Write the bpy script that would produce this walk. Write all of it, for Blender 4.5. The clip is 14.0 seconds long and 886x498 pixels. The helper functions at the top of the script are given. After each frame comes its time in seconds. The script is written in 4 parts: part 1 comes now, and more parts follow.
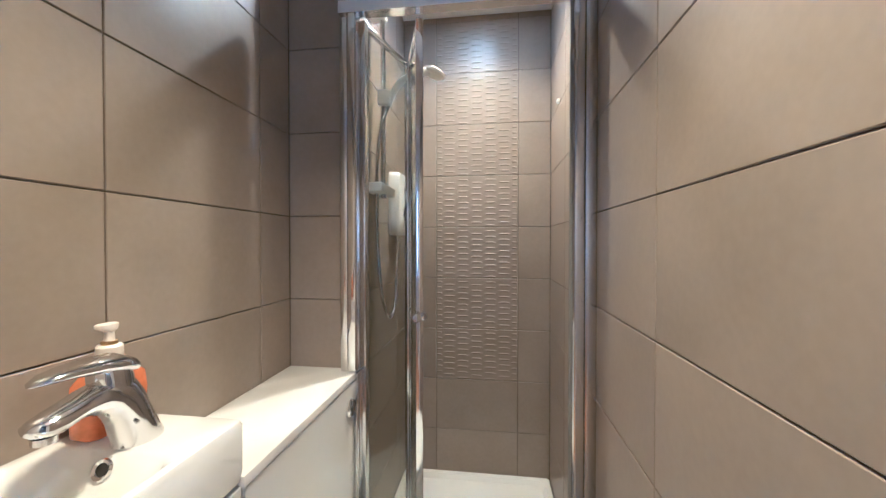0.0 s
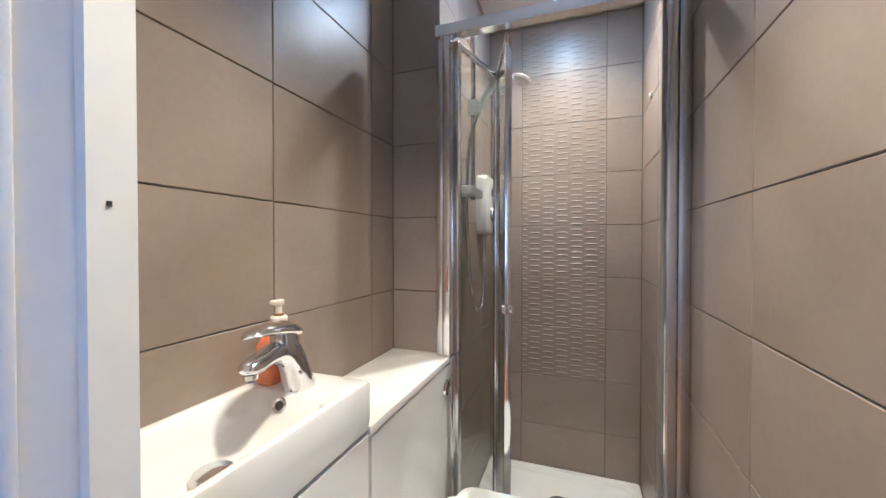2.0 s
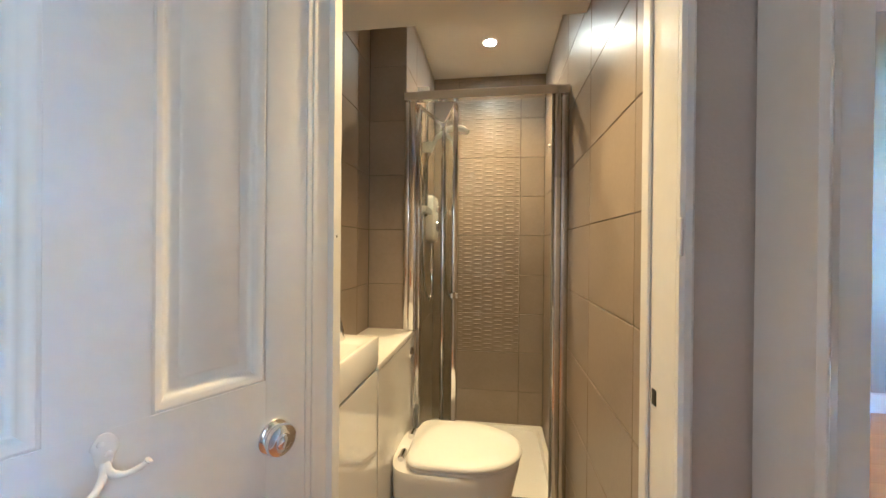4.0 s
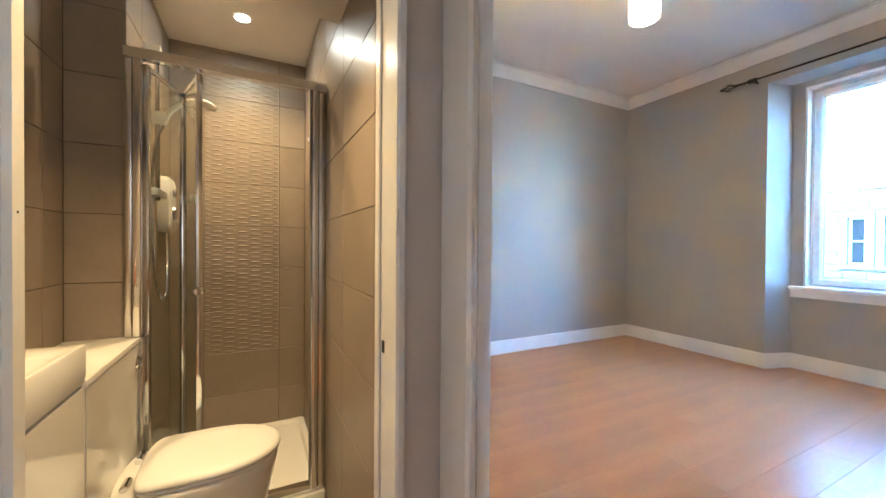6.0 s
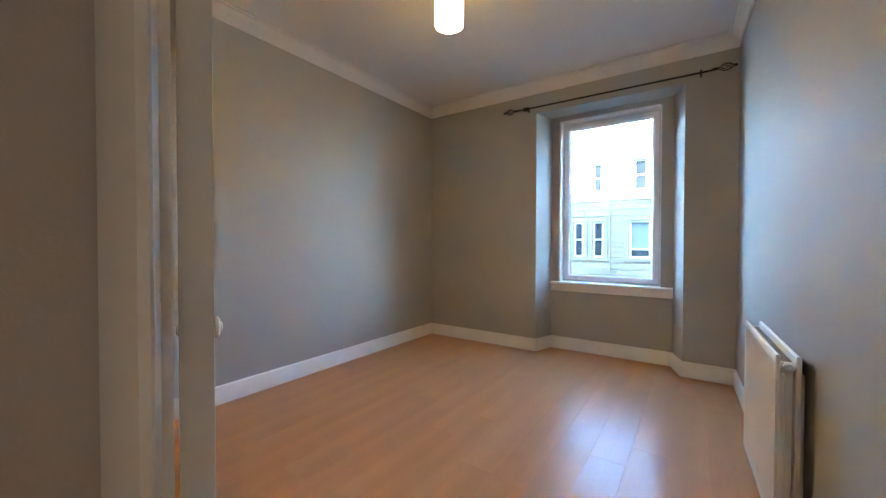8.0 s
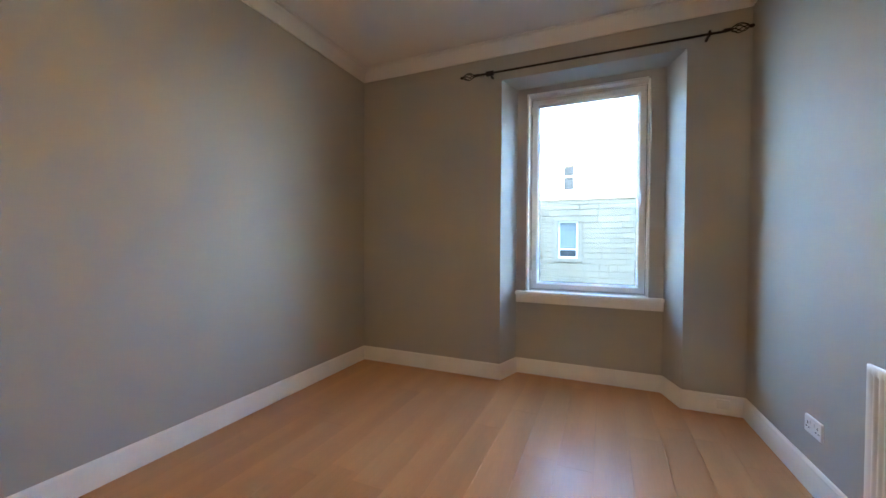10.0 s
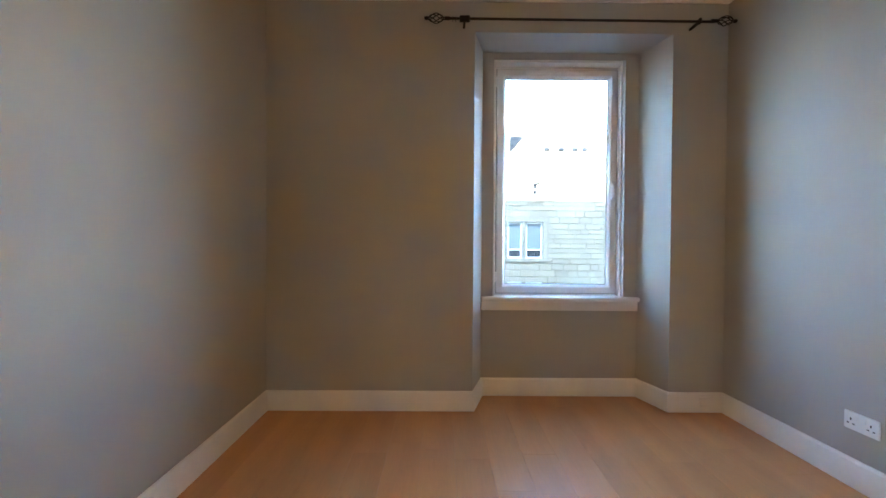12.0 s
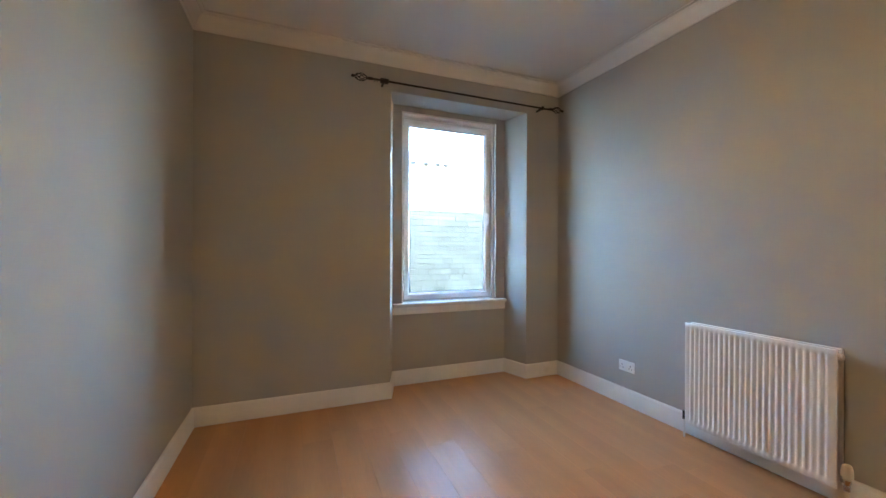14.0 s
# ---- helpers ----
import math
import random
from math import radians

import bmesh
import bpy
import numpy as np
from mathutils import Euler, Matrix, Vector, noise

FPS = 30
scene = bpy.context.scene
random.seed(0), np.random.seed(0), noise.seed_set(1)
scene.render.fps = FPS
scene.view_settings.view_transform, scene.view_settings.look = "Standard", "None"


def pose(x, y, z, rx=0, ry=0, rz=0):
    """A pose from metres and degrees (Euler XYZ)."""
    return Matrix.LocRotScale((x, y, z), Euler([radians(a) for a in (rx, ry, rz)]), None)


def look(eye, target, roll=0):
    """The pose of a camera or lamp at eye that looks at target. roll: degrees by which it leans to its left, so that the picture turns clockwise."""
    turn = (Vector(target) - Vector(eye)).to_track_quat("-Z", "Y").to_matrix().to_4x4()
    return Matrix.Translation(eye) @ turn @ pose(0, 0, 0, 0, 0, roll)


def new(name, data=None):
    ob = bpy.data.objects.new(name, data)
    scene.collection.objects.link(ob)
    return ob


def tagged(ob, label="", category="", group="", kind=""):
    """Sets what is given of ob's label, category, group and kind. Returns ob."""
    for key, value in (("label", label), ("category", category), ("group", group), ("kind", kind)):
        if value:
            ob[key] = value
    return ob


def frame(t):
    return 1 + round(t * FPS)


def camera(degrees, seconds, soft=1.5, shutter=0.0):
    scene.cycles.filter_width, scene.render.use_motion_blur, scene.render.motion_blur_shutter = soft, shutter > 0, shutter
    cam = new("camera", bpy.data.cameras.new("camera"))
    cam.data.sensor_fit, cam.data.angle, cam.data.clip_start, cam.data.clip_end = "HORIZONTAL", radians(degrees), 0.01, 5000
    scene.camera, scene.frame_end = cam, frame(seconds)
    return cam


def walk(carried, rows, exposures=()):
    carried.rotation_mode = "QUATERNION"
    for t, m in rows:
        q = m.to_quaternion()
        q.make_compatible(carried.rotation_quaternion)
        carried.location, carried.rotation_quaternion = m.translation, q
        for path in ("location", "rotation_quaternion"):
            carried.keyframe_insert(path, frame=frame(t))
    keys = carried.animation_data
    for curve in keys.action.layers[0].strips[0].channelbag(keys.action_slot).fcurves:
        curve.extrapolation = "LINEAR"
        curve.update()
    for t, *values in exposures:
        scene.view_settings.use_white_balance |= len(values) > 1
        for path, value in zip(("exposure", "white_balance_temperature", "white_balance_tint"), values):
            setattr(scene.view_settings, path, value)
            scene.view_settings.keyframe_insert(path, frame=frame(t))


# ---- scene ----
cam = camera(100.1, 14.0)
PATH = [
    (0, (0.056, 0.021, 1.166), (-0.206, 2.004, 1.14), -0.0),
    (0.5, (0.036, 0.043, 1.158), (-0.374, 2.0, 1.129), -0.1),
    (1, (0.03, 0.038, 1.154), (-0.514, 1.963, 1.129), -0.0),
    (1.5, (0.037, -0.001, 1.154), (-0.595, 1.896, 1.128), -0.0),
    (2, (0.051, -0.082, 1.16), (-0.629, 1.799, 1.133), -0.0),
    (2.2, (0.055, -0.138, 1.162), (-0.639, 1.738, 1.138), 0.0),
    (4.3, (0.026, -0.616, 1.17), (-0.101, 1.38, 1.158), 0.7),
    (4.5, (0.023, -0.635, 1.169), (0.012, 1.365, 1.153), 0.8),
    (5, (0.014, -0.665, 1.147), (0.291, 1.316, 1.134), 0.4),
    (5.5, (0.021, -0.687, 1.136), (0.606, 1.226, 1.117), 0.4),
    (6, (0.045, -0.684, 1.144), (0.95, 1.099, 1.125), 0.4),
    (6.5, (0.079, -0.678, 1.149), (1.315, 0.894, 1.128), 0.4),
    (7, (0.123, -0.655, 1.164), (1.583, 0.711, 1.144), 0.4),
    (7.5, (0.193, -0.598, 1.173), (1.764, 0.641, 1.152), 0.4),
    (8, (0.285, -0.458, 1.231), (1.932, 0.676, 1.198), 0.1),
    (8.2, (0.325, -0.395, 1.231), (2.0, 0.698, 1.193), 0.5),
    (10.3, (1.234, 0.382, 1.239), (3.099, 1.105, 1.208), 0.2),
    (10.5, (1.335, 0.512, 1.23), (3.22, 1.18, 1.2), 0.2),
    (11, (1.524, 0.778, 1.242), (3.455, 1.298, 1.197), 0.1),
    (11.5, (1.64, 1.057, 1.218), (3.619, 1.345, 1.173), 0.2),
    (12, (1.706, 1.288, 1.192), (3.705, 1.279, 1.166), 0.4),
    (12.5, (1.669, 1.468, 1.237), (3.651, 1.199, 1.211), 0.4),
    (13, (1.531, 1.587, 1.266), (3.457, 1.049, 1.256), 0.3),
    (13.5, (1.35, 1.689, 1.298), (3.238, 1.029, 1.294), 0.3),
    (14, (1.154, 1.821, 1.31), (3.015, 1.088, 1.31), 0.2),
]
walk(cam, [(t, look(eye, target, roll)) for t, eye, target, roll in PATH],
     [(0.0, 7.55, 3370, 4), (2.2, 7.48, 3340, 6), (4.3, 7.35, 4300, -3), (5.0, 7.4, 4300, -3), (5.5, 7.4, 4350, -3), (6.0, 7.3, 4450, -2), (6.5, 6.8, 4750, -2), (7.0, 6.62, 5000, -2),
      (8.2, 6.37, 5200, -2), (10.3, 6.18, 5650, 1), (12.0, 6.2, 5800, 3), (14.0, 6.25, 5600, -1)])

# ---- light ----
SUN_UP = 38.0
world = bpy.data.worlds.new("world")
scene.world = world
world.use_nodes = True
wn, wl = world.node_tree.nodes, world.node_tree.links
sky = wn.new("ShaderNodeTexSky")
sky.sky_type, sky.sun_disc = "NISHITA", False
sky.sun_elevation, sky.sun_rotation = radians(SUN_UP), radians(-80)
sky.dust_density, sky.ozone_density = 0.5, 2.0
wl.new(sky.outputs[0], wn["Background"].inputs[0])
wn["Background"].inputs[1].default_value = 0.15


def lamp(name, kind, m, energy, color, **more):
    data = bpy.data.lights.new(name, kind)
    data.energy, data.color = energy, color
    for key, value in more.items():
        if key == "angle":
            data.angle = value
        elif key == "size":
            data.shape, data.size, data.size_y = "RECTANGLE", value[0], value[1]
        elif key == "spot":
            data.spot_size, data.spot_blend, data.shadow_soft_size = value
    ob = new(name, data)
    ob.matrix_world = m
    return ob


lamp("sun", "SUN", look((0, 0, 20), (10, -1.8, 20 - 10 * math.tan(radians(SUN_UP)))), 1.6, (1.0, 0.93, 0.82), angle=radians(0.5))
lamp("downlight_lamp", "SPOT", look((-0.012, 1.442, 2.268), (-0.012, 1.441, 0)), 0.62, (1.0, 0.52, 0.155), spot=(radians(136), 1.0, 0.022))
lamp("downlight_lamp_front", "SPOT", look((-0.05, 0.34, 1.972), (-0.05, 0.339, 0)), 0.6, (1.0, 0.52, 0.155), spot=(radians(120), 1.0, 0.04))
# Added fill light for the hall; no window or fitting is known here.
lamp("hall_fill_lamp", "AREA", look((0.46, -1.65, 1.5), (-0.6, -1.6, 1.5)), 0.12, (1.0, 0.82, 0.62), size=(0.48, 0.96))


# ---- materials ----
def material(name, color, rough=0.5, metal=0.0, vary=0.08, scale=3.0, fine=60.0, bump=0.02, per_object=0.0, stretch=(1, 1, 1), island=False, spec=0.5, coat=0.0):
    m = bpy.data.materials.new(name)
    m.use_nodes = True
    n, l = m.node_tree.nodes, m.node_tree.links
    b = n["Principled BSDF"]
    b.inputs["Metallic"].default_value = metal
    b.inputs["Specular IOR Level"].default_value = spec
    b.inputs["Coat Weight"].default_value = coat
    co = n.new("ShaderNodeTexCoord")
    mp = n.new("ShaderNodeMapping")
    mp.inputs["Scale"].default_value = stretch
    l.new(co.outputs["Object"], mp.inputs[0])
    info = n.new("ShaderNodeObjectInfo")
    l.new(info.outputs["Random"], mp.inputs["Location"])
    big, small = n.new("ShaderNodeTexNoise"), n.new("ShaderNodeTexNoise")
    big.inputs["Scale"].default_value, small.inputs["Scale"].default_value = scale, fine
    big.inputs["Detail"].default_value, small.inputs["Detail"].default_value = 4, 3
    for t in (big, small):
        l.new(mp.outputs[0], t.inputs["Vector"])
    add = n.new("ShaderNodeMath")
    add.operation = "MULTIPLY_ADD"
    l.new(small.outputs[0], add.inputs[0])
    add.inputs[1].default_value = 0.35
    l.new(big.outputs[0], add.inputs[2])
    ramp = n.new("ShaderNodeMapRange")
    ramp.inputs["From Min"].default_value, ramp.inputs["From Max"].default_value = 0.4, 0.95
    ramp.inputs["To Min"].default_value, ramp.inputs["To Max"].default_value = 1 - vary, 1 + vary
    l.new(add.outputs[0], ramp.inputs[0])
    last = ramp.outputs[0]
    if per_object:
        src = info.outputs["Random"]
        if island:
            src = n.new("ShaderNodeNewGeometry").outputs["Random Per Island"]
        r2 = n.new("ShaderNodeMapRange")
        r2.inputs["To Min"].default_value, r2.inputs["To Max"].default_value = 1 - per_object, 1 + per_object
        l.new(src, r2.inputs[0])
        mul = n.new("ShaderNodeMath")
        mul.operation = "MULTIPLY"
        l.new(last, mul.inputs[0])
        l.new(r2.outputs[0], mul.inputs[1])
        last = mul.outputs[0]
    vm = n.new("ShaderNodeVectorMath")
    vm.operation = "SCALE"
    vm.inputs[0].default_value = color
    l.new(last, vm.inputs["Scale"])
    l.new(vm.outputs[0], b.inputs["Base Color"])
    rr = n.new("ShaderNodeMapRange")
    rr.inputs["From Min"].default_value, rr.inputs["From Max"].default_value = 0.3, 0.7
    rr.inputs["To Min"].default_value, rr.inputs["To Max"].default_value = rough * 0.9, rough * 1.1
    l.new(big.outputs[0], rr.inputs[0])
    l.new(rr.outputs[0], b.inputs["Roughness"])
    if bump:
        bp = n.new("ShaderNodeBump")
        bp.inputs["Strength"].default_value, bp.inputs["Distance"].default_value = bump * 10, 0.001
        l.new(small.outputs[0], bp.inputs["Height"])
        l.new(bp.outputs[0], b.inputs["Normal"])
    return m


def glass(name, tint):
    m = bpy.data.materials.new(name)
    m.use_nodes = True
    n, l = m.node_tree.nodes, m.node_tree.links
    n.remove(n["Principled BSDF"])
    g = n.new("ShaderNodeBsdfGlass")
    g.inputs["Color"].default_value = (*tint, 1)
    g.inputs["Roughness"].default_value = 0.0
    g.inputs["IOR"].default_value = 1.45
    l.new(g.outputs[0], n["Material Output"].inputs[0])
    return m


def glow(name, color, strength):
    m = bpy.data.materials.new(name)
    m.use_nodes = True
    b = m.node_tree.nodes["Principled BSDF"]
    b.inputs["Base Color"].default_value = (0.8, 0.78, 0.7, 1)
    b.inputs["Emission Color"].default_value = (*color, 1)
    b.inputs["Emission Strength"].default_value = strength
    return m


TILE = material("taupe_tile", (0.285, 0.238, 0.188), 0.36, spec=0.42, vary=0.13, scale=4, fine=70, bump=0.012, per_object=0.035)
GROUT = material("grout", (0.13, 0.108, 0.085), 0.9, vary=0.2, fine=200)
FLOOR_TILE = material("floor_tile", (0.3, 0.26, 0.21), 0.4, vary=0.12, scale=5, per_object=0.04)
CEIL = material("white_ceiling", (0.72, 0.7, 0.68), 0.85, vary=0.03, scale=2, fine=150, bump=0.03)
WALL = material("grey_wall_paint", (0.42, 0.405, 0.375), 0.62, vary=0.045, scale=1.6, fine=220, bump=0.05)
HALL = material("hall_wall_paint", (0.56, 0.508, 0.465), 0.6, vary=0.05, scale=2, fine=180, bump=0.05)
GLOSS = material("white_gloss_paint", (0.8, 0.79, 0.76), 0.32, vary=0.05, scale=4, fine=40, bump=0.05)
TRIM = material("white_trim_paint", (0.84, 0.825, 0.8), 0.38, vary=0.05, scale=5, fine=60, bump=0.04)
CORNICE = material("white_cornice", (0.74, 0.725, 0.7), 0.8, vary=0.03, scale=2, fine=120, bump=0.03)
UPVC = material("white_upvc", (0.82, 0.82, 0.82), 0.3, vary=0.03, scale=6, bump=0.01)
CERAMIC = material("white_ceramic", (0.82, 0.81, 0.79), 0.1, vary=0.02, scale=3, bump=0.0, coat=0.4)
ACRYL = material("white_acrylic_tray", (0.82, 0.81, 0.79), 0.25, vary=0.03, scale=5, bump=0.01)
LACQ = material("white_gloss_laminate", (0.78, 0.77, 0.74), 0.07, vary=0.02, scale=3, bump=0.0, coat=0.3)
WORKTOP = material("white_worktop", (0.8, 0.78, 0.75), 0.3, vary=0.03, scale=6, bump=0.01)
CHROME = material("chrome", (0.72, 0.72, 0.73), 0.1, 1.0, vary=0.05, scale=8, bump=0.004)
SATIN = material("satin_aluminium", (0.62, 0.61, 0.6), 0.2, 1.0, vary=0.08, scale=6, fine=90, bump=0.008)
# Near-black colour in place of the shade inside gaps, holes and slots.
DARK = material("dark_gap_shade", (0.03, 0.028, 0.025), 0.8, vary=0.2)
# Grey of the real seals, also used for the painted gap round the sash.
RUBBER_GAP = material("grey_seal_and_gap", (0.25, 0.24, 0.22), 0.6)
PLASTIC = material("white_plastic", (0.8, 0.8, 0.78), 0.35, vary=0.03, bump=0.01)
CREAM = material("cream_plastic", (0.74, 0.68, 0.55), 0.35, vary=0.04, bump=0.01)
RAD = material("white_radiator_enamel", (0.84, 0.83, 0.79), 0.3, vary=0.03, scale=4, bump=0.01)
IRON = material("black_iron", (0.025, 0.022, 0.02), 0.45, 0.6, vary=0.3, scale=30, bump=0.05)
BRASS = material("brass", (0.5, 0.36, 0.14), 0.3, 1.0)
SOAP = material("orange_soap", (0.6, 0.2, 0.05), 0.18, vary=0.25, scale=30, bump=0.0)
LEAF = material("green_leaf", (0.1, 0.16, 0.03), 0.5, vary=0.35, scale=40)
POT = material("brown_pot", (0.22, 0.12, 0.07), 0.7)
SKIN = material("bottle_plastic", (0.82, 0.76, 0.7), 0.3, vary=0.03, bump=0.0)
STONE = material("sandstone", (0.135, 0.112, 0.075), 0.9, vary=0.2, scale=1.2, fine=14, bump=0.1, per_object=0.16, island=True)
MORTAR = material("mortar", (0.1, 0.083, 0.056), 0.95, vary=0.12)
DRESSED = material("dressed_stone", (0.125, 0.105, 0.072), 0.85, vary=0.14, scale=2)
SLATE = material("roof_slate", (0.008, 0.01, 0.013), 0.8, spec=0.05, vary=0.25, scale=3, fine=20)
SASH = material("white_sash_paint", (0.6, 0.59, 0.57), 0.45)
ROOMDARK = material("dark_room_glass", (0.014, 0.016, 0.019), 0.08, vary=0.4, scale=1.5, bump=0.0, spec=0.25)
CURTAIN = material("pale_curtain", (0.085, 0.1, 0.11), 0.8, vary=0.2, scale=6, stretch=(1, 4, 0.3))
ROAD = material("asphalt", (0.05, 0.05, 0.05), 0.9, vary=0.2)
OWNSTONE = material("own_stone", (0.4, 0.35, 0.28), 0.9, vary=0.2)
LAMINATE = material("beech_laminate", (0.53, 0.277, 0.122), 0.36, vary=0.11, scale=1.1, fine=20, bump=0.0, per_object=0.015, stretch=(0.5, 5, 1), spec=0.16)
SEAM = material("laminate_seam", (0.26, 0.13, 0.06), 0.7)
WINDOW_GLASS = glass("window_glass", (0.97, 0.985, 0.98))
SHOWER_GLASS = glass("shower_glass", (0.86, 0.87, 0.85))
SHADE = glow("lit_shade", (1.0, 0.55, 0.19), 0.42)
LAMP_FACE = glow("lit_bulb_diffuser", (1.0, 0.55, 0.19), 2.5)
BULB = glow("lit_downlight", (1.0, 0.78, 0.5), 3.0)


# ---- builders ----
def mesh_of(bm, mat, smooth=0.0):
    me = bpy.data.meshes.new("mesh")
    bmesh.ops.recalc_face_normals(bm, faces=bm.faces)
    if smooth:
        for f in bm.faces:
            f.smooth = True
        for e in bm.edges:
            if len(e.link_faces) == 2 and e.calc_face_angle(0) > radians(smooth):
                e.smooth = False
    bm.to_mesh(me)
    bm.free()
    me.materials.append(mat)
    return me


def part(name, bm, mat, parent=None, label="", smooth=35.0):
    ob = new(name, mesh_of(bm, mat, smooth) if isinstance(bm, bmesh.types.BMesh) else bm)
    if parent:
        ob.parent = parent
    if label:
        tagged(ob, label)
    return ob


def thing(name, label, category, m=None, group="", kind=""):
    ob = new(name)
    ob.empty_display_size = 0.05
    if m is not None:
        ob.matrix_world = m
    return tagged(ob, label, category, group, kind)


def structure(name, bm, mat, label, category, smooth=0.0):
    return tagged(part(name, bm, mat, None, "", smooth), label, category, "", "structure")


def box(a, b, bevel=0.0, bm=None, segments=1):
    bm = bm or bmesh.new()
    made = bmesh.ops.create_cube(bm, size=1)["verts"]
    for v in made:
        v.co = [(p + q) / 2 + c * (q - p) for p, q, c in zip(a, b, v.co)]
    if bevel:
        edges = list({e for v in made for e in v.link_edges})
        bmesh.ops.bevel(bm, geom=edges, offset=bevel, segments=segments, profile=0.6, affect="EDGES")
    return bm


def boxes(*pairs):
    bm = bmesh.new()
    for a, b in pairs:
        box(a, b, 0, bm)
    return bm


def prism(points, z0, z1, bm=None):
    bm = bm or bmesh.new()
    lo = [bm.verts.new((x, y, z0)) for x, y in points]
    hi = [bm.verts.new((x, y, z1)) for x, y in points]
    bm.faces.new(lo[::-1]), bm.faces.new(hi)
    for i in range(len(lo)):
        j = (i + 1) % len(lo)
        bm.faces.new((lo[i], lo[j], hi[j], hi[i]))
    return bm


def loft(loops, caps=(True, True), bm=None, closed=True):
    bm = bm or bmesh.new()
    rows = [[bm.verts.new(p) for p in loop] for loop in loops]
    n = len(rows[0])
    for a, b in zip(rows, rows[1:]):
        for i in range(n if closed else n - 1):
            j = (i + 1) % n
            bm.faces.new((a[i], a[j], b[j], b[i]))
    if caps[0]:
        bm.faces.new(rows[0][::-1])
    if caps[1]:
        bm.faces.new(rows[-1])
    return bm


def rrect(x0, y0, x1, y1, r, z, n=4):
    out = []
    for cx, cy, a0 in ((x1 - r, y1 - r, 0), (x0 + r, y1 - r, 90), (x0 + r, y0 + r, 180), (x1 - r, y0 + r, 270)):
        for k in range(n + 1):
            a = radians(a0 + 90 * k / n)
            out.append((cx + r * math.cos(a), cy + r * math.sin(a), z))
    return out


def ring(r, z, n=20, c=(0, 0)):
    return [(c[0] + r * math.cos(2 * math.pi * k / n), c[1] + r * math.sin(2 * math.pi * k / n), z) for k in range(n)]


def lathe(profile, n=20, m=None):
    bm = loft([ring(max(r, 0.0004), z, n) for r, z in profile])
    if m is not None:
        bm.transform(m)
    return bm


def tube(points, r, n=8, bm=None):
    pts = [Vector(p) for p in points]
    loops, side = [], None
    for i, p in enumerate(pts):
        d = (pts[min(i + 1, len(pts) - 1)] - pts[max(i - 1, 0)]).normalized()
        if side is None:
            side = d.cross(Vector((0, 0, 1)) if abs(d.z) < 0.9 else Vector((1, 0, 0))).normalized()
        side = (side - d * side.dot(d)).normalized()
        up = d.cross(side)
        rad = r[i] if isinstance(r, (list, tuple)) else r
        loops.append([p + (side * math.cos(2 * math.pi * k / n) + up * math.sin(2 * math.pi * k / n)) * rad for k in range(n)])
    return loft(loops, bm=bm)


def spline(points, steps=6):
    p = [Vector(q) for q in points]
    p = [p[0] * 2 - p[1]] + p + [p[-1] * 2 - p[-2]]
    out = []
    for i in range(1, len(p) - 2):
        for k in range(steps):
            t = k / steps
            out.append(0.5 * ((2 * p[i]) + (p[i + 1] - p[i - 1]) * t + (2 * p[i - 1] - 5 * p[i] + 4 * p[i + 1] - p[i + 2]) * t * t
                              + (3 * p[i] - p[i - 1] - 3 * p[i + 1] + p[i + 2]) * t ** 3))
    return out + [p[-2]]


def sweep(profile, path):
    """A moulding: profile points (out, z) carried along a level path; out is to the left of the way."""
    loops = []
    for i, (x, y) in enumerate(path):
        p = Vector((x, y))
        dirs = []
        if i > 0:
            dirs.append((p - Vector(path[i - 1])).normalized())
        if i < len(path) - 1:
            dirs.append((Vector(path[i + 1]) - p).normalized())
        norm = [Vector((-d.y, d.x)) for d in dirs]
        mid = sum(norm, Vector((0, 0))).normalized()
        k = 1 / max(mid.dot(norm[0]), 0.3)
        loops.append([(x + mid.x * o * k, y + mid.y * o * k, z) for o, z in profile])
    return loft(loops)


# ---- large structure ----
XL, XR, YB, YR, XS = -0.554, 0.332, 1.841, 1.079, -0.38
WX, EX, NY, SY = 0.42, 4.345, 2.53, -0.735
SLOPE = 0.037
BED_H = 3.02


def south(x):
    return SY - SLOPE * (EX - x)


structure("wall_1", boxes(((XL - 0.1, 0.107, 0), (XL - 0.004, 1.95, 2.4))), GROUT, "grout bed behind the taupe bathroom wall tiles", "wall")
structure("wall_2", boxes(((XL - 0.004, YR + 0.004, 0), (XS - 0.004, 1.95, 2.4))), GROUT, "tiled pier beside the shower opening", "wall")
structure("wall_3", boxes(((XS - 0.004, YB + 0.004, 0), (XR + 0.004, 1.95, 2.4))), GROUT, "grout bed behind the shower back wall tiles", "wall")
structure("wall_4", boxes(((XR + 0.004, 0.13, 0), (0.4, 1.95, 2.4))), GROUT, "grout bed behind the tiled side wall", "wall")
structure("wall_5", boxes(((0.4, -0.06, 0), (WX, NY + 0.1, 3.1)), ((0.3, 0.0, 0), (0.4, 0.13, 3.1)), ((XL - 0.1, 0.085, 0), (-0.3, 0.106, 3.1)),
          ((-0.3, 0.0, 2.0), (0.3, 0.13, 3.1))), HALL, "pale painted hall wall beside the bathroom door", "wall")
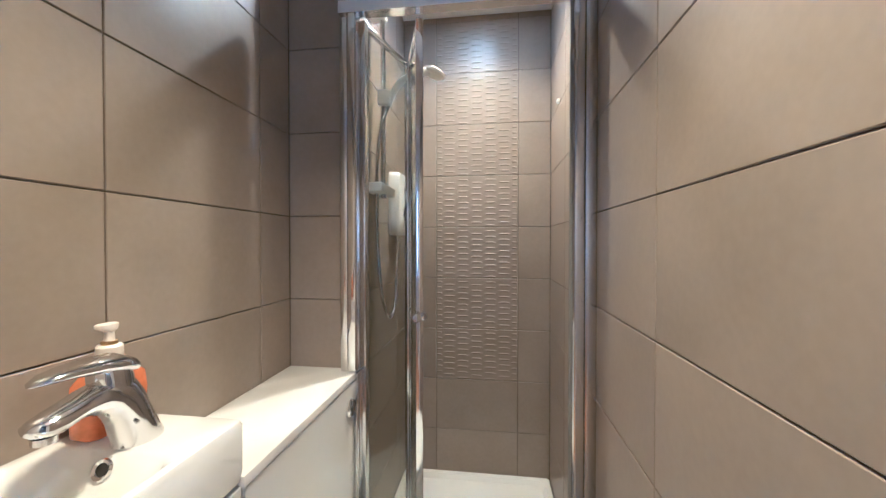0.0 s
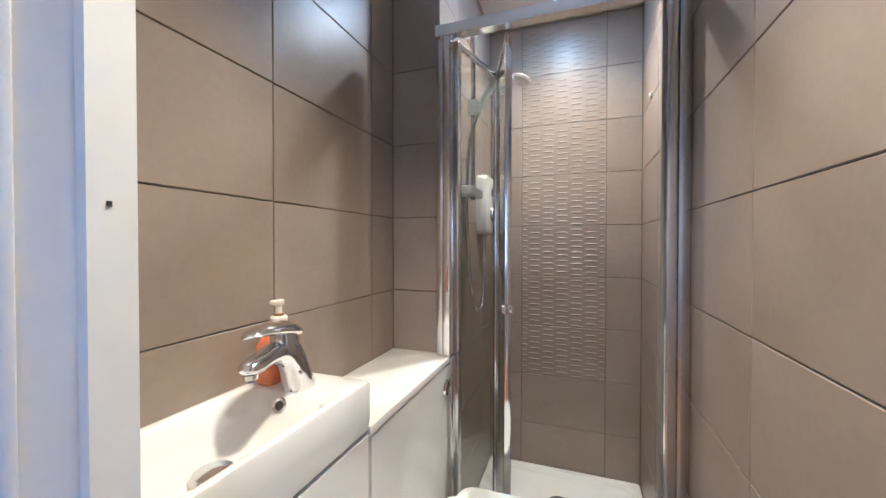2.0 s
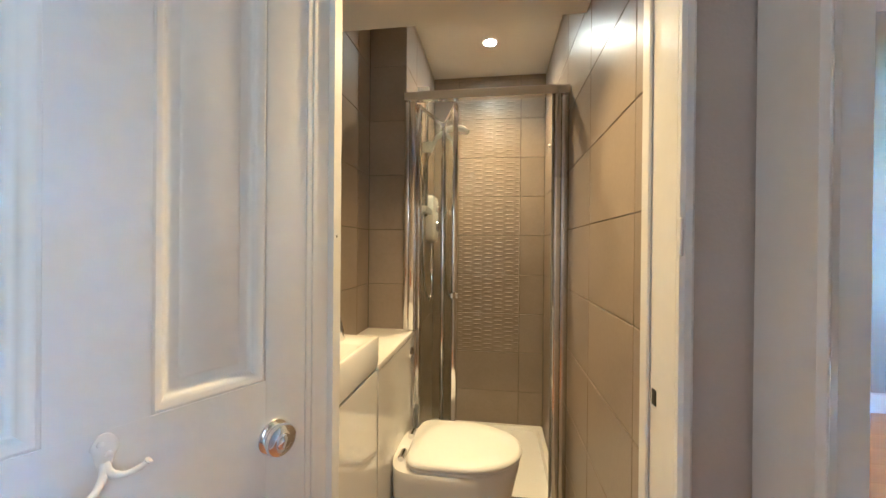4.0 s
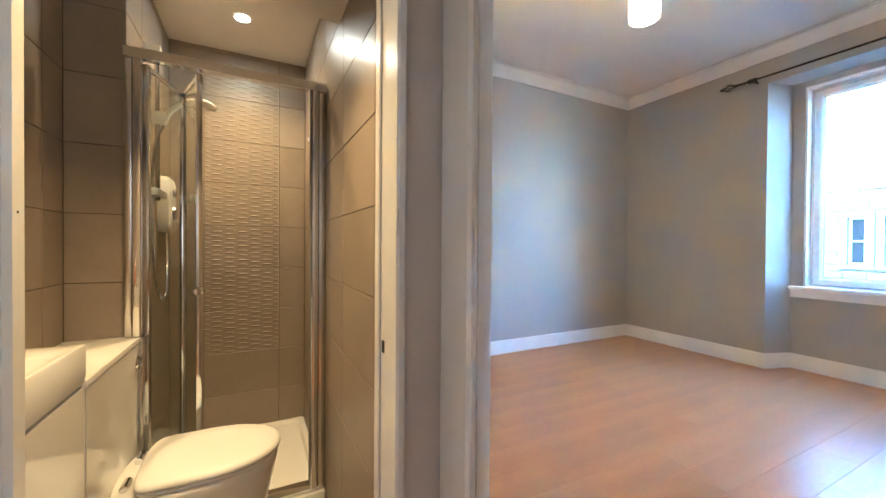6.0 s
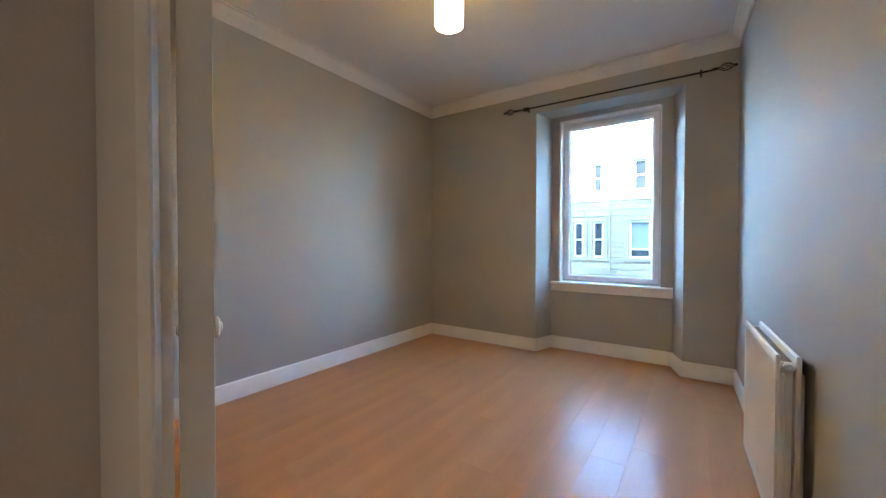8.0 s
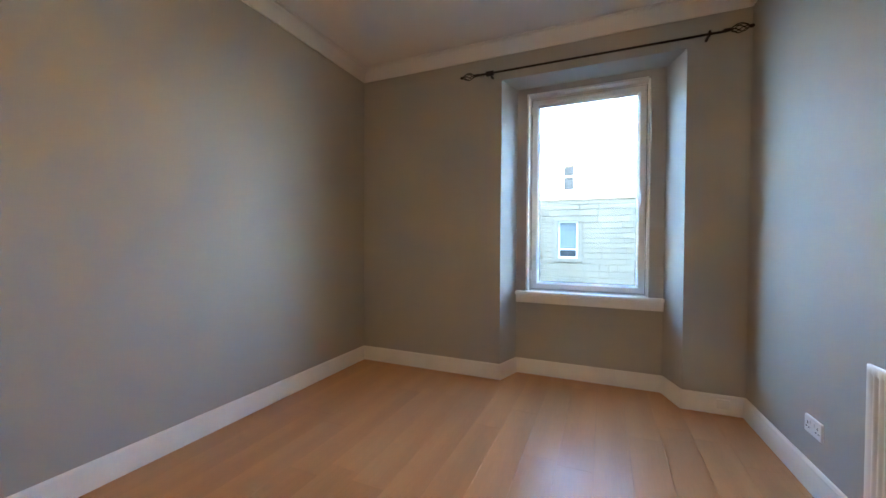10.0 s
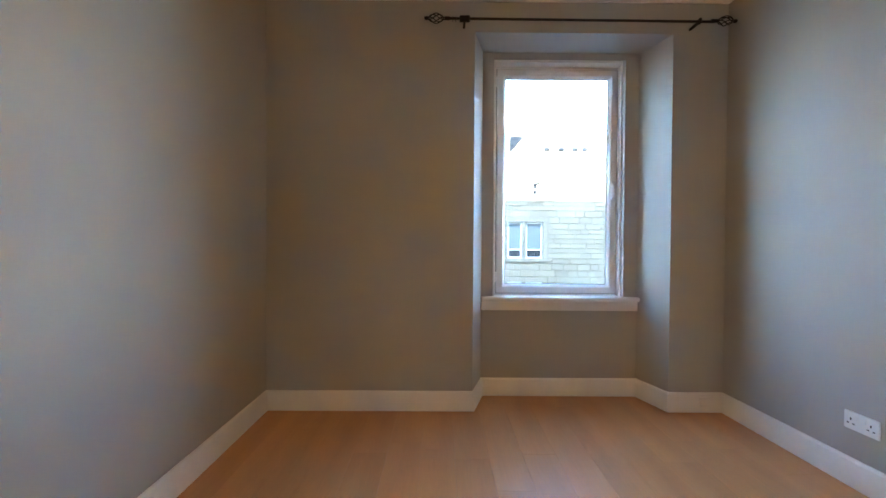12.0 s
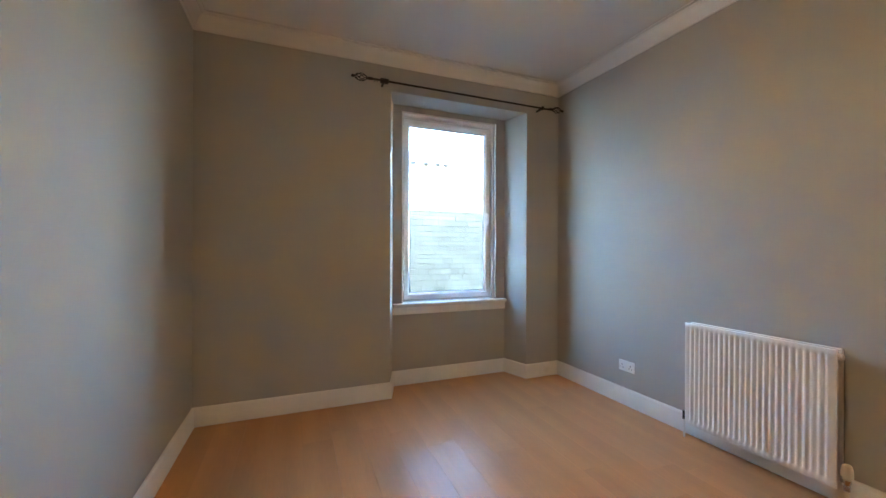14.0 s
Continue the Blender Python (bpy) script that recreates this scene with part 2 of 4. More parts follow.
# The closed recess at y -1.9 to -1.4 only houses the added hall light.
structure("wall_6", boxes(((-0.72, -2.7, 0), (-0.6, 0.107, 3.1)), ((0.4, -0.86, 2.06), (WX, -0.06, 3.1)), ((-0.6, -2.7, 0), (0.4, -2.6, 3.1)),
          ((0.4, -1.4, 0), (0.5, -0.89, 3.1)), ((0.4, -0.89, 0), (WX, -0.86, 3.1)), ((0.4, -2.7, 0), (0.5, -1.9, 3.1)), ((0.4, -1.9, 0), (0.5, -1.4, 1.0)),
          ((0.4, -1.9, 2.0), (0.5, -1.4, 3.1)), ((0.475, -1.9, 1.0), (0.5, -1.4, 2.0))), HALL, "pale painted hall walls with a blind recess for the fill lamp", "wall")
structure("wall_north", boxes(((WX, NY, 0), (4.85, NY + 0.1, 3.1))), WALL, "plain grey painted bedroom wall", "wall")
structure("wall_south", prism([(WX, south(WX)), (WX, south(WX) - 0.15), (4.85, SY - 0.2), (4.85, SY), (EX, SY)], 0, 3.1), WALL, "plain grey painted wall behind the radiator", "wall")
bm = prism([(EX, 1.06), (4.62, 0.972), (4.62, 0.885), (4.85, 0.885), (4.85, NY), (EX, NY)], 0, 3.1)
prism([(EX, SY), (4.85, SY), (4.85, -0.145), (4.62, -0.145), (4.62, -0.252), (EX, -0.345)], 0, 3.1, bm)
prism([(EX, -0.345), (4.62, -0.252), (4.85, -0.252), (4.85, 0.972), (4.62, 0.972), (EX, 1.06)], 2.69, 3.1, bm)
box((4.622, -0.252, 2.64), (4.85, 0.972, 2.69), 0, bm)
box((4.617, -0.2515, 0), (4.85, 0.9715, 0.75), 0, bm)
structure("wall_east", bm, WALL, "grey painted wall with a deep splayed window recess", "wall")
# Out of view; height and length are set to block sun and sky.
structure("wall_outer", boxes(((4.5, NY + 0.1, -7), (4.85, 70, 14.3)), ((4.5, -70, -7), (4.85, SY - 0.2, 14.3)), ((4.5, SY - 0.2, 3.12), (4.85, NY + 0.1, 14.3)),
          ((4.5, SY - 0.2, -7), (4.85, NY + 0.1, -0.12))), OWNSTONE, "unseen outer stone wall of the tenement, extended to shade the building opposite", "wall")
structure("ceiling_bedroom", boxes(((WX, -1.0, BED_H), (4.85, NY + 0.1, 3.12))), CEIL, "plain white painted plaster ceiling", "ceiling")
structure("ceiling_bathroom", boxes(((XL - 0.1, 0.13, 1.985), (0.4, 0.765, 2.06)), ((XL - 0.1, 0.765, 2.278), (0.4, 1.95, 2.4)), ((XL - 0.1, 0.75, 2.06), (0.4, 0.765, 2.4))), CEIL,
          "white ceiling, dropped near the door", "ceiling")
structure("ceiling_hall", boxes(((-0.72, -2.7, 3.1), (WX, 0.2, 3.2))), CEIL, "white hall ceiling", "ceiling")
structure("floor_hall", boxes(((-0.72, -2.7, -0.1), (WX, 0.1, -0.002))), LAMINATE, "beech laminate hall floor", "floor")
floor_bed = structure("floor_bedroom", boxes(((WX, -1.0, -0.1), (4.7, NY + 0.05, -0.004))), SEAM, "beech laminate plank floor, slightly worn at the seams", "floor")
floor_bath = structure("floor_bathroom", boxes(((XL - 0.05, 0.1, -0.1), (0.38, 1.95, -0.006))), GROUT, "small taupe tiled bathroom floor", "floor")

# skirting, cornice, door trim
SK = [(0, 0.004), (0.019, 0.004), (0.019, 0.112), (0.016, 0.12), (0.016, 0.13), (0.009, 0.142), (0, 0.144)]
structure("baseboard_1", sweep([(-o, z) for o, z in SK], [(0.53, NY), (EX, NY), (EX, 1.06), (4.62, 0.972), (4.62, -0.252), (EX, -0.345), (EX, SY), (WX, south(WX))]), TRIM,
          "tall white painted skirting board round the bedroom", "skirting board", 30)
CO = [(0, BED_H - 0.116), (0.014, BED_H - 0.116), (0.018, BED_H - 0.102), (0.026, BED_H - 0.086), (0.034, BED_H - 0.06), (0.046, BED_H - 0.038), (0.066, BED_H - 0.024), (0.07, BED_H - 0.011), (0.09, BED_H - 0.009), (0.09, BED_H + 0.002), (0, BED_H + 0.002)]
structure("trim_1", sweep([(-o, z) for o, z in CO], [(WX, south(WX) + 0.002), (WX, NY), (EX, NY), (EX, SY), (WX, south(WX))]), CORNICE, "white coved plaster cornice round the ceiling", "cornice", 30)
jamb = structure("trim_2", boxes(((0.287, 0.0, 0), (0.3, 0.13, 2.0)), ((-0.3, 0.075, 0), (-0.267, 0.107, 2.0)), ((-0.267, 0.0, 1.983), (0.287, 0.13, 2.0))), GLOSS, "white gloss bathroom door lining", "door frame")
part("door_stop", box((0.281, 0.084, 0), (0.2869, 0.112, 1.983), 0.002), GLOSS, jamb)
part("architrave", box((0.285, -0.02, 0), (0.304, -0.0005, 2.05), 0.005), GLOSS, jamb)
part("strike_hole", box((0.2855, 0.06, 0.918), (0.2875, 0.074, 0.943), 0), DARK, jamb, "dark latch hole")
part("old_screw_hole", box((-0.2672, 0.087, 1.187), (-0.2662, 0.09, 1.191), 0), DARK, jamb, "small dark screw hole")
part("hinge_plate", box((0.2835, -0.021, 1.16), (0.288, -0.012, 1.215), 0.002), GLOSS, jamb, "painted-over old keeper plate")
jamb2 = structure("trim_3", boxes(((0.4, -0.105, 0), (0.409, -0.0605, 2.06)), ((0.4, -0.86, 0), (WX, -0.84, 2.06)), ((0.4, -0.84, 2.04), (WX, -0.1055, 2.06))), GLOSS, "white gloss bedroom door lining", "door frame")
part("architrave", box((0.385, -0.114, 0), (0.3995, -0.0008, 2.1), 0.006), GLOSS, jamb2)


# ---- bathroom tiles: 400 x 250 mm ----
J = 0.0014


def tile_wall(parent, axis, plane, cuts, z1, facing, z0=0.0):
    """Tiles between the cuts, 250 mm rows; axis: the way along the wall; facing: +1 or -1 out of the wall."""
    made = {}
    rows = [r * 0.25 for r in range(int(z0 / 0.25), int(math.ceil(z1 / 0.25)))]
    for a, b in zip(cuts, cuts[1:]):
        for r in rows:
            lo, hi = max(r, z0), min(r + 0.25, z1)
            key = (round(b - a, 4), round(hi - lo, 4))
            if key not in made:
                w, h = (b - a) / 2 - J, (hi - lo) / 2 - J
                if axis == "y":
                    made[key] = mesh_of(tile_block((0.006 if facing > 0 else -0.006), w, h, 0), TILE)
                else:
                    made[key] = mesh_of(tile_block((0.006 if facing > 0 else -0.006), w, h, 1), TILE)
            ob = part("tile", made[key], None, parent)
            c, z = (a + b) / 2, (lo + hi) / 2
            ob.location = (plane, c, z) if axis == "y" else (c, plane, z)


def tile_block(t, w, h, swap):
    """A tile whose face lies at 0 and whose back at -t, with a small arris."""
    e = 0.0012
    s = math.copysign(e, t)
    def at(d, u, v):
        return (d, u, v) if not swap else (u, d, v)
    loops = [[at(-t, -w, -h), at(-t, w, -h), at(-t, w, h), at(-t, -w, h)],
             [at(-s, -w, -h), at(-s, w, -h), at(-s, w, h), at(-s, -w, h)],
             [at(0, -w + e, -h + e), at(0, w - e, -h + e), at(0, w - e, h - e), at(0, -w + e, h - e)]]
    return loft(loops, (False, True))


walls = bpy.data.objects
tile_wall(walls["wall_1"], "y", XL, [0.137, 0.537, 0.937, YR], 2.278, 1)
tile_wall(walls["wall_2"], "x", YR, [XL, XS], 2.278, -1)
tile_wall(walls["wall_2"], "y", XS, [YR, 1.293, 1.693, YB], 2.278, 1)
tile_wall(walls["wall_4"], "y", XR, [0.132, 0.293, 0.693, 1.093, 1.493, YB], 2.278, -1)
tile_wall(walls["wall_3"], "x", YB, [XS, -0.217], 2.278, -1)
tile_wall(walls["wall_3"], "x", YB, [0.18, XR], 2.278, -1)
tile_wall(walls["wall_3"], "x", YB, [-0.217, 0.18], 0.5, -1)


def decor_tile(h):
    """A 400 mm tile with staggered rows of small raised dashes."""
    w = 0.1985 - J
    bm = tile_block(-0.006, w, h / 2 - J, 1)
    step = 0.25 / 9
    for c in range(-3, 4):
        x, l = c * 0.0667, 0.0325
        if abs(c) == 3:
            x, l = math.copysign(0.182, c), 0.0155
        for r in range(10):
            z, t, d = -h / 2 + (r + (0.28 if c % 2 else 0.78)) * step, 0.0046, -0.0021
            if z > h / 2 - 0.007 or z < -h / 2 + 0.007:
                continue
            base = [(x - l, 0.0002, z), (x - l * 0.5, 0.0002, z - t), (x + l * 0.5, 0.0002, z - t), (x + l, 0.0002, z), (x + l * 0.5, 0.0002, z + t), (x - l * 0.5, 0.0002, z + t)]
            top = [(x - l * 0.6, d, z), (x - l * 0.3, d, z - t * 0.3), (x + l * 0.3, d, z - t * 0.3), (x + l * 0.6, d, z), (x + l * 0.3, d, z + t * 0.3), (x - l * 0.3, d, z + t * 0.3)]
            loft([base, top], (False, True), bm)
    return bm


DECOR = mesh_of(decor_tile(0.25), TILE)
for k in range(7):
    ob = part("relief_tile", DECOR, None, walls["wall_3"])
    ob.location = (-0.0185, YB, 0.625 + 0.25 * k)
part("relief_tile", mesh_of(decor_tile(0.028), TILE), None, walls["wall_3"]).location = (-0.0185, YB, 2.264)
ft = mesh_of(loft([[(-0.149, -0.149, -0.006), (0.149, -0.149, -0.006), (0.149, 0.149, -0.006), (-0.149, 0.149, -0.006)], [(-0.148, -0.148, 0), (0.148, -0.148, 0), (0.148, 0.148, 0), (-0.148, 0.148, 0)]], (False, True)), FLOOR_TILE)
for i in range(3):
    for j in range(3):
        part("floor_tile", ft, None, floor_bath).location = (-0.4 + 0.3 * i, 0.25 + 0.3 * j, 0)

# ---- bedroom floor planks ----
PW, rng = 0.192, random.Random(4)
plank_mesh = {}
for r in range(-5, 14):
    y0 = -0.14 + PW * r
    x = WX - rng.random() * 1.0
    if r == 0:
        x = 2.53 - 2.4
    if r == 1:
        x = 2.9 - 2.4
    while x < 4.62:
        a, b = max(x, WX), min(x + 1.2, 4.62)
        x += 1.2
        if b - a < 0.05 or y0 + PW < south(a) - 0.2 or y0 > NY:
            continue
        key = round(b - a, 3)
        if key not in plank_mesh:
            L, w, e = (b - a) / 2 - 0.0003, PW / 2 - 0.0003, 0.0005
            plank_mesh[key] = mesh_of(loft([[(-L, -w, -0.004), (L, -w, -0.004), (L, w, -0.004), (-L, w, -0.004)], [(-L, -w, -0.0006), (L, -w, -0.0006), (L, w, -0.0006), (-L, w, -0.0006)],
                                            [(-L + e, -w + e, 0), (L - e, -w + e, 0), (L - e, w - e, 0), (-L + e, w - e, 0)]], (False, True)), LAMINATE)
        part("plank", plank_mesh[key], None, floor_bed).location = ((a + b) / 2, y0 + PW / 2, 0)


# ---- bathroom things ----
def shower_enclosure():
    t = thing("shower_enclosure", "chrome framed shower door folded open above a white tray", "shower door")
    y0, y1 = 1.036, 1.078
    zb, zt = 0.05, 1.86
    for name, x0, x1 in (("wall_profile", -0.379, -0.356), ("wall_profile", 0.3, 0.3315)):
        part(name, box((x0, y0 + 0.006, 0.797 if x0 < 0 else zb), (x1, y1 - 0.002, zt - 0.004), 0.006, None, 2), SATIN, t)
    for x0, x1, z0 in ((-0.356, -0.328, 0.797), (0.268, 0.3, zb), (-0.333, -0.322, zb)):
        bm = box((x0, y0, z0), (x1, y1, zt - 0.002 if x1 != -0.322 else 0.796), 0.009 if x1 != -0.322 else 0.004, None, 3)
        part("upright", bm, CHROME, t)
    prof = [(0, 1.822), (0.036, 1.822), (0.041, 1.827), (0.041, 1.842), (0.036, 1.855), (0.022, 1.862), (0.006, 1.862), (0, 1.857)]
    part("header", loft([[(x, y0 - 0.002 + o, z) for o, z in prof] for x in (-0.379, 0.3315)]), CHROME, t, "rounded chrome header rail")
    part("bottom_rail", box((-0.36, y0 + 0.004, 0.046), (0.3, y1 - 0.004, 0.084), 0.006, None, 2), CHROME, t)
    part("seal", box((0.262, 1.05, 0.085), (0.268, 1.066, 1.82), 0.001), RUBBER_GAP, t)
    hinge, fold, free = Vector((-0.322, 1.07, 0)), Vector((-0.244, 1.352, 0)), Vector((-0.152, 1.078, 0))
    for a, b in ((hinge, fold), (fold, free)):
        d = (b - a).normalized()
        m = Matrix.Translation(a) @ Matrix(((d.x, -d.y, 0, 0), (d.y, d.x, 0, 0), (0, 0, 1, 0), (0, 0, 0, 1)))
        L = (b - a).length
        leaf = part("folding_panel", loft([rrect(0.012, -0.003, L - 0.012, 0.003, 0.0025, 0.112, 1), rrect(0.012, -0.003, L - 0.012, 0.003, 0.0025, 1.804, 1)]), SHOWER_GLASS, t, "clear glass shower panel")
        leaf.matrix_local = m
        leaf.visible_shadow = False
        for bb in (((0, -0.011, 0.095), (0.02, 0.011, 1.818)), ((L - 0.02, -0.011, 0.095), (L, 0.011, 1.818)), ((0.02, -0.009, 1.798), (L - 0.02, 0.009, 1.816)), ((0.02, -0.009, 0.097), (L - 0.02, 0.009, 0.118))):
            part("panel_frame", box(*bb, 0.004, None, 2), CHROME, leaf)
    hub = lathe([(0.0, -0.02), (0.008, -0.02), (0.009, -0.006), (0.014, 0.0), (0.016, 0.012), (0.012, 0.02), (0.0, 0.022)], 16, pose(-0.163, 1.076, 0.955, 90, 0, 20))
    part("handle", hub, CHROME, t, "small round chrome pull")
    part("handle", lathe([(0.0, 0), (0.007, 0), (0.008, 0.006), (0.012, 0.01), (0.012, 0.016), (0.008, 0.019), (0, 0.02)], 16, pose(-0.15, 1.082, 0.955, 0, 90, -20)), CHROME, t)


def shower_tray():
    t = thing("shower_tray", "white acrylic shower tray with a low rim", "shower tray")
    x0, x1, y0, y1 = XS + 0.001, XR - 0.001, 1.02, YB - 0.001
    loops = [rrect(x0, y0, x1, y1, 0.012, 0.0), rrect(x0, y0, x1, y1, 0.012, 0.036), rrect(x0 + 0.006, y0 + 0.006, x1 - 0.006, y1 - 0.006, 0.012, 0.044),
             rrect(x0 + 0.05, y0 + 0.06, x1 - 0.03, y1 - 0.03, 0.04, 0.044), rrect(x0 + 0.06, y0 + 0.072, x1 - 0.042, y1 - 0.042, 0.05, 0.022), rrect(x0 + 0.2, y0 + 0.3, x1 - 0.2, y1 - 0.2, 0.05, 0.018)]
    part("tray", loft(loops), ACRYL, t, "", 40)
    part("waste_cover", lathe([(0, 0.018), (0.055, 0.018), (0.056, 0.022), (0.05, 0.027), (0, 0.029)], 24, pose(-0.016, 1.6, 0)), SATIN, t, "round metal waste cover")


def electric_shower():
    t = thing("electric_shower", "white electric shower unit on the tiled wall", "shower unit")
    y0, y1, z0, z1 = 1.54, 1.71, 1.205, 1.475
    loops = []
    for x, g in ((XS + 0.001, 0.0), (XS + 0.034, 0.0), (XS + 0.046, 0.006), (XS + 0.052, 0.02)):
        loops.append([(x, p[0], p[1]) for p in rrect(y0 + g, z0 + g, y1 - g, z1 - g, 0.03, 0)])
    part("casing", loft(loops), PLASTIC, t)
    for z, r in ((1.3, 0.034), (1.4, 0.02)):
        part("control_knob", lathe([(0, 0), (r, 0), (r, 0.008), (r * 0.85, 0.016), (0, 0.018)], 24, pose(XS + 0.051, 1.625, z, 0, 90, 0)), SATIN, t, "round grey control")
    r = thing("shower_riser", "chrome shower rail with a white handset and steel hose", "shower rail")
    rx, ry = -0.335, 1.32
    part("rail", tube([(rx, ry, 1.33), (rx, ry, 1.985)], 0.0095, 12), CHROME, r)
    part("bracket", box((XS + 0.001, ry - 0.016, 1.965), (rx + 0.016, ry + 0.016, 2.0), 0.006, None, 2), PLASTIC, r)
    part("soap_dish", box((XS + 0.001, ry - 0.085, 1.345), (rx + 0.02, ry + 0.1, 1.378), 0.01, None, 2), PLASTIC, r, "white plastic soap dish on the rail foot")
    part("slider", box((rx - 0.018, ry - 0.02, 1.66), (rx + 0.03, ry + 0.02, 1.715), 0.008, None, 2), PLASTIC, r)
    hand = tube(spline([(rx + 0.02, ry, 1.67), (rx + 0.05, ry + 0.01, 1.735), (rx + 0.1, ry + 0.03, 1.78), (-0.175, ry + 0.05, 1.8)], 5), [0.012] * 6 + [0.013] * 5 + [0.016] * 5, 12)
    handset = part("handset", hand, PLASTIC, r, "white shower handset")
    part("spray_face", lathe([(0, -0.012), (0.03, -0.012), (0.04, -0.004), (0.04, 0.006), (0.025, 0.014), (0, 0.016)], 24, pose(-0.155, ry + 0.06, 1.795, 0, 22, 0)), PLASTIC, handset)
    path = spline([(rx + 0.02, ry, 1.665), (rx - 0.005, ry - 0.03, 1.55), (rx - 0.015, ry - 0.035, 1.3), (rx - 0.005, ry - 0.02, 1.02), (rx + 0.005, ry + 0.05, 0.895), (rx + 0.01, ry + 0.12, 0.93), (rx + 0.01, ry + 0.14, 1.05), (XS + 0.03, ry + 0.27, 1.205)], 14)
    bm = tube(path, [0.0072 if k % 2 else 0.0058 for k in range(len(path))], 8)
    part("hose", bm, CHROME, r, "ribbed steel hose")
    h = thing("wall_hook", "tiny white hook on the shower tiles", "hook")
    part("hook", lathe([(0, 0), (0.011, 0), (0.012, 0.004), (0.007, 0.01), (0, 0.012)], 14, pose(XR, 1.62, 1.76, 0, -90, 0)), PLASTIC, h)


def vanity():
    t = thing("cistern_unit", "white gloss concealed cistern unit against the tiles", "cabinet")
    part("carcass", box((XL + 0.001, 0.565, 0.0), (-0.34, 1.076, 0.776), 0.002), LACQ, t)
    part("front_panel", box((-0.339, 0.566, 0.02), (-0.3365, 1.076, 0.774), 0.0008), LACQ, t)
    w = thing("worktop", "white laminate shelf on the cistern unit", "worktop")
    part("slab", box((XL + 0.001, 0.56, 0.777), (-0.334, YR - 0.001, 0.796), 0.0025, None, 2), WORKTOP, w)
    b = thing("flush_button", "round chrome flush button on the unit front", "flush button")
    part("bezel", lathe([(0, 0), (0.024, 0), (0.025, 0.005), (0.022, 0.01), (0.018, 0.0085), (0, 0.0065)], 24, pose(-0.3365, 1.004, 0.712, 0, 90, 0)), CHROME, b)
    part("push", lathe([(0, 0), (0.016, 0), (0.0155, 0.011), (0, 0.0125)], 20, pose(-0.3365, 1.004, 0.712, 0, 90, 0)), CHROME, b)
    v = thing("vanity_unit", "white gloss vanity cupboard under the basin", "cabinet")
    part("carcass", box((XL + 0.001, 0.135, 0.05), (-0.36, 0.562, 0.765), 0.002), LACQ, v)
    part("door", box((-0.358, 0.137, 0.06), (-0.339, 0.561, 0.781), 0.002), LACQ, v)
    part("plinth", box((XL + 0.001, 0.135, 0.0), (-0.38, 0.562, 0.049), 0.001), LACQ, v)
    # Solid near-black block paints the shade between cupboard and basin.
    part("top_gap", box((XL + 0.002, 0.136, 0.7655), (-0.36, 0.56, 0.7905), 0.0), DARK, v, "near-black strip painted for the shade under the basin")


def basin():
    t = thing("wash_basin", "small white ceramic basin on the vanity unit", "basin")
    x0, x1, y0, y1 = XL + 0.0005, -0.333, 0.134, 0.562
    top = 0.889
    bx0, bx1, by0, by1 = x0 + 0.022, x1 - 0.02, y0 + 0.025, 0.452
    loops = [rrect(x0, y0, x1 - 0.004, y1 - 0.003, 0.008, 0.7915), rrect(x0, y0, x1 - 0.001, y1, 0.009, 0.81), rrect(x0, y0, x1, y1, 0.01, top - 0.008),
             rrect(x0, y0, x1 - 0.003, y1 - 0.003, 0.01, top - 0.001), rrect(x0 + 0.004, y0 + 0.004, x1 - 0.008, y1 - 0.008, 0.01, top),
             rrect(bx0 - 0.006, by0 - 0.006, bx1 + 0.006, by1 + 0.012, 0.03, top), rrect(bx0, by0, bx1, by1 + 0.003, 0.035, top - 0.005),
             rrect(bx0 + 0.008, by0 + 0.01, bx1 - 0.008, by1 - 0.02, 0.04, top - 0.04), rrect(bx0 + 0.03, by0 + 0.04, bx1 - 0.03, by1 - 0.06, 0.045, top - 0.078), rrect(bx0 + 0.07, by0 + 0.13, bx1 - 0.07, by1 - 0.13, 0.015, top - 0.084)]
    part("bowl", loft(loops), CERAMIC, t, "", 50)
    over = pose(-0.452, 0.444, 0.868, 62, 0, 0)
    ringm = loft([ring(0.0085, 0.0), ring(0.0135, 0.0), ring(0.0145, 0.002), ring(0.0125, 0.005), ring(0.0085, 0.003)], (False, False))
    ringm.transform(over)
    part("overflow_ring", ringm, CHROME, t, "chrome overflow ring")
    part("overflow_hole", lathe([(0, 0), (0.0088, 0), (0.0088, 0.0015), (0, 0.0016)], 16, over), DARK, t, "dark overflow hole")
    part("waste_plug", lathe([(0, 0), (0.031, 0), (0.033, 0.005), (0.028, 0.012), (0.012, 0.016), (0, 0.017)], 24, pose(-0.46, 0.32, 0.808)), CHROME, t, "chrome pop-up waste")


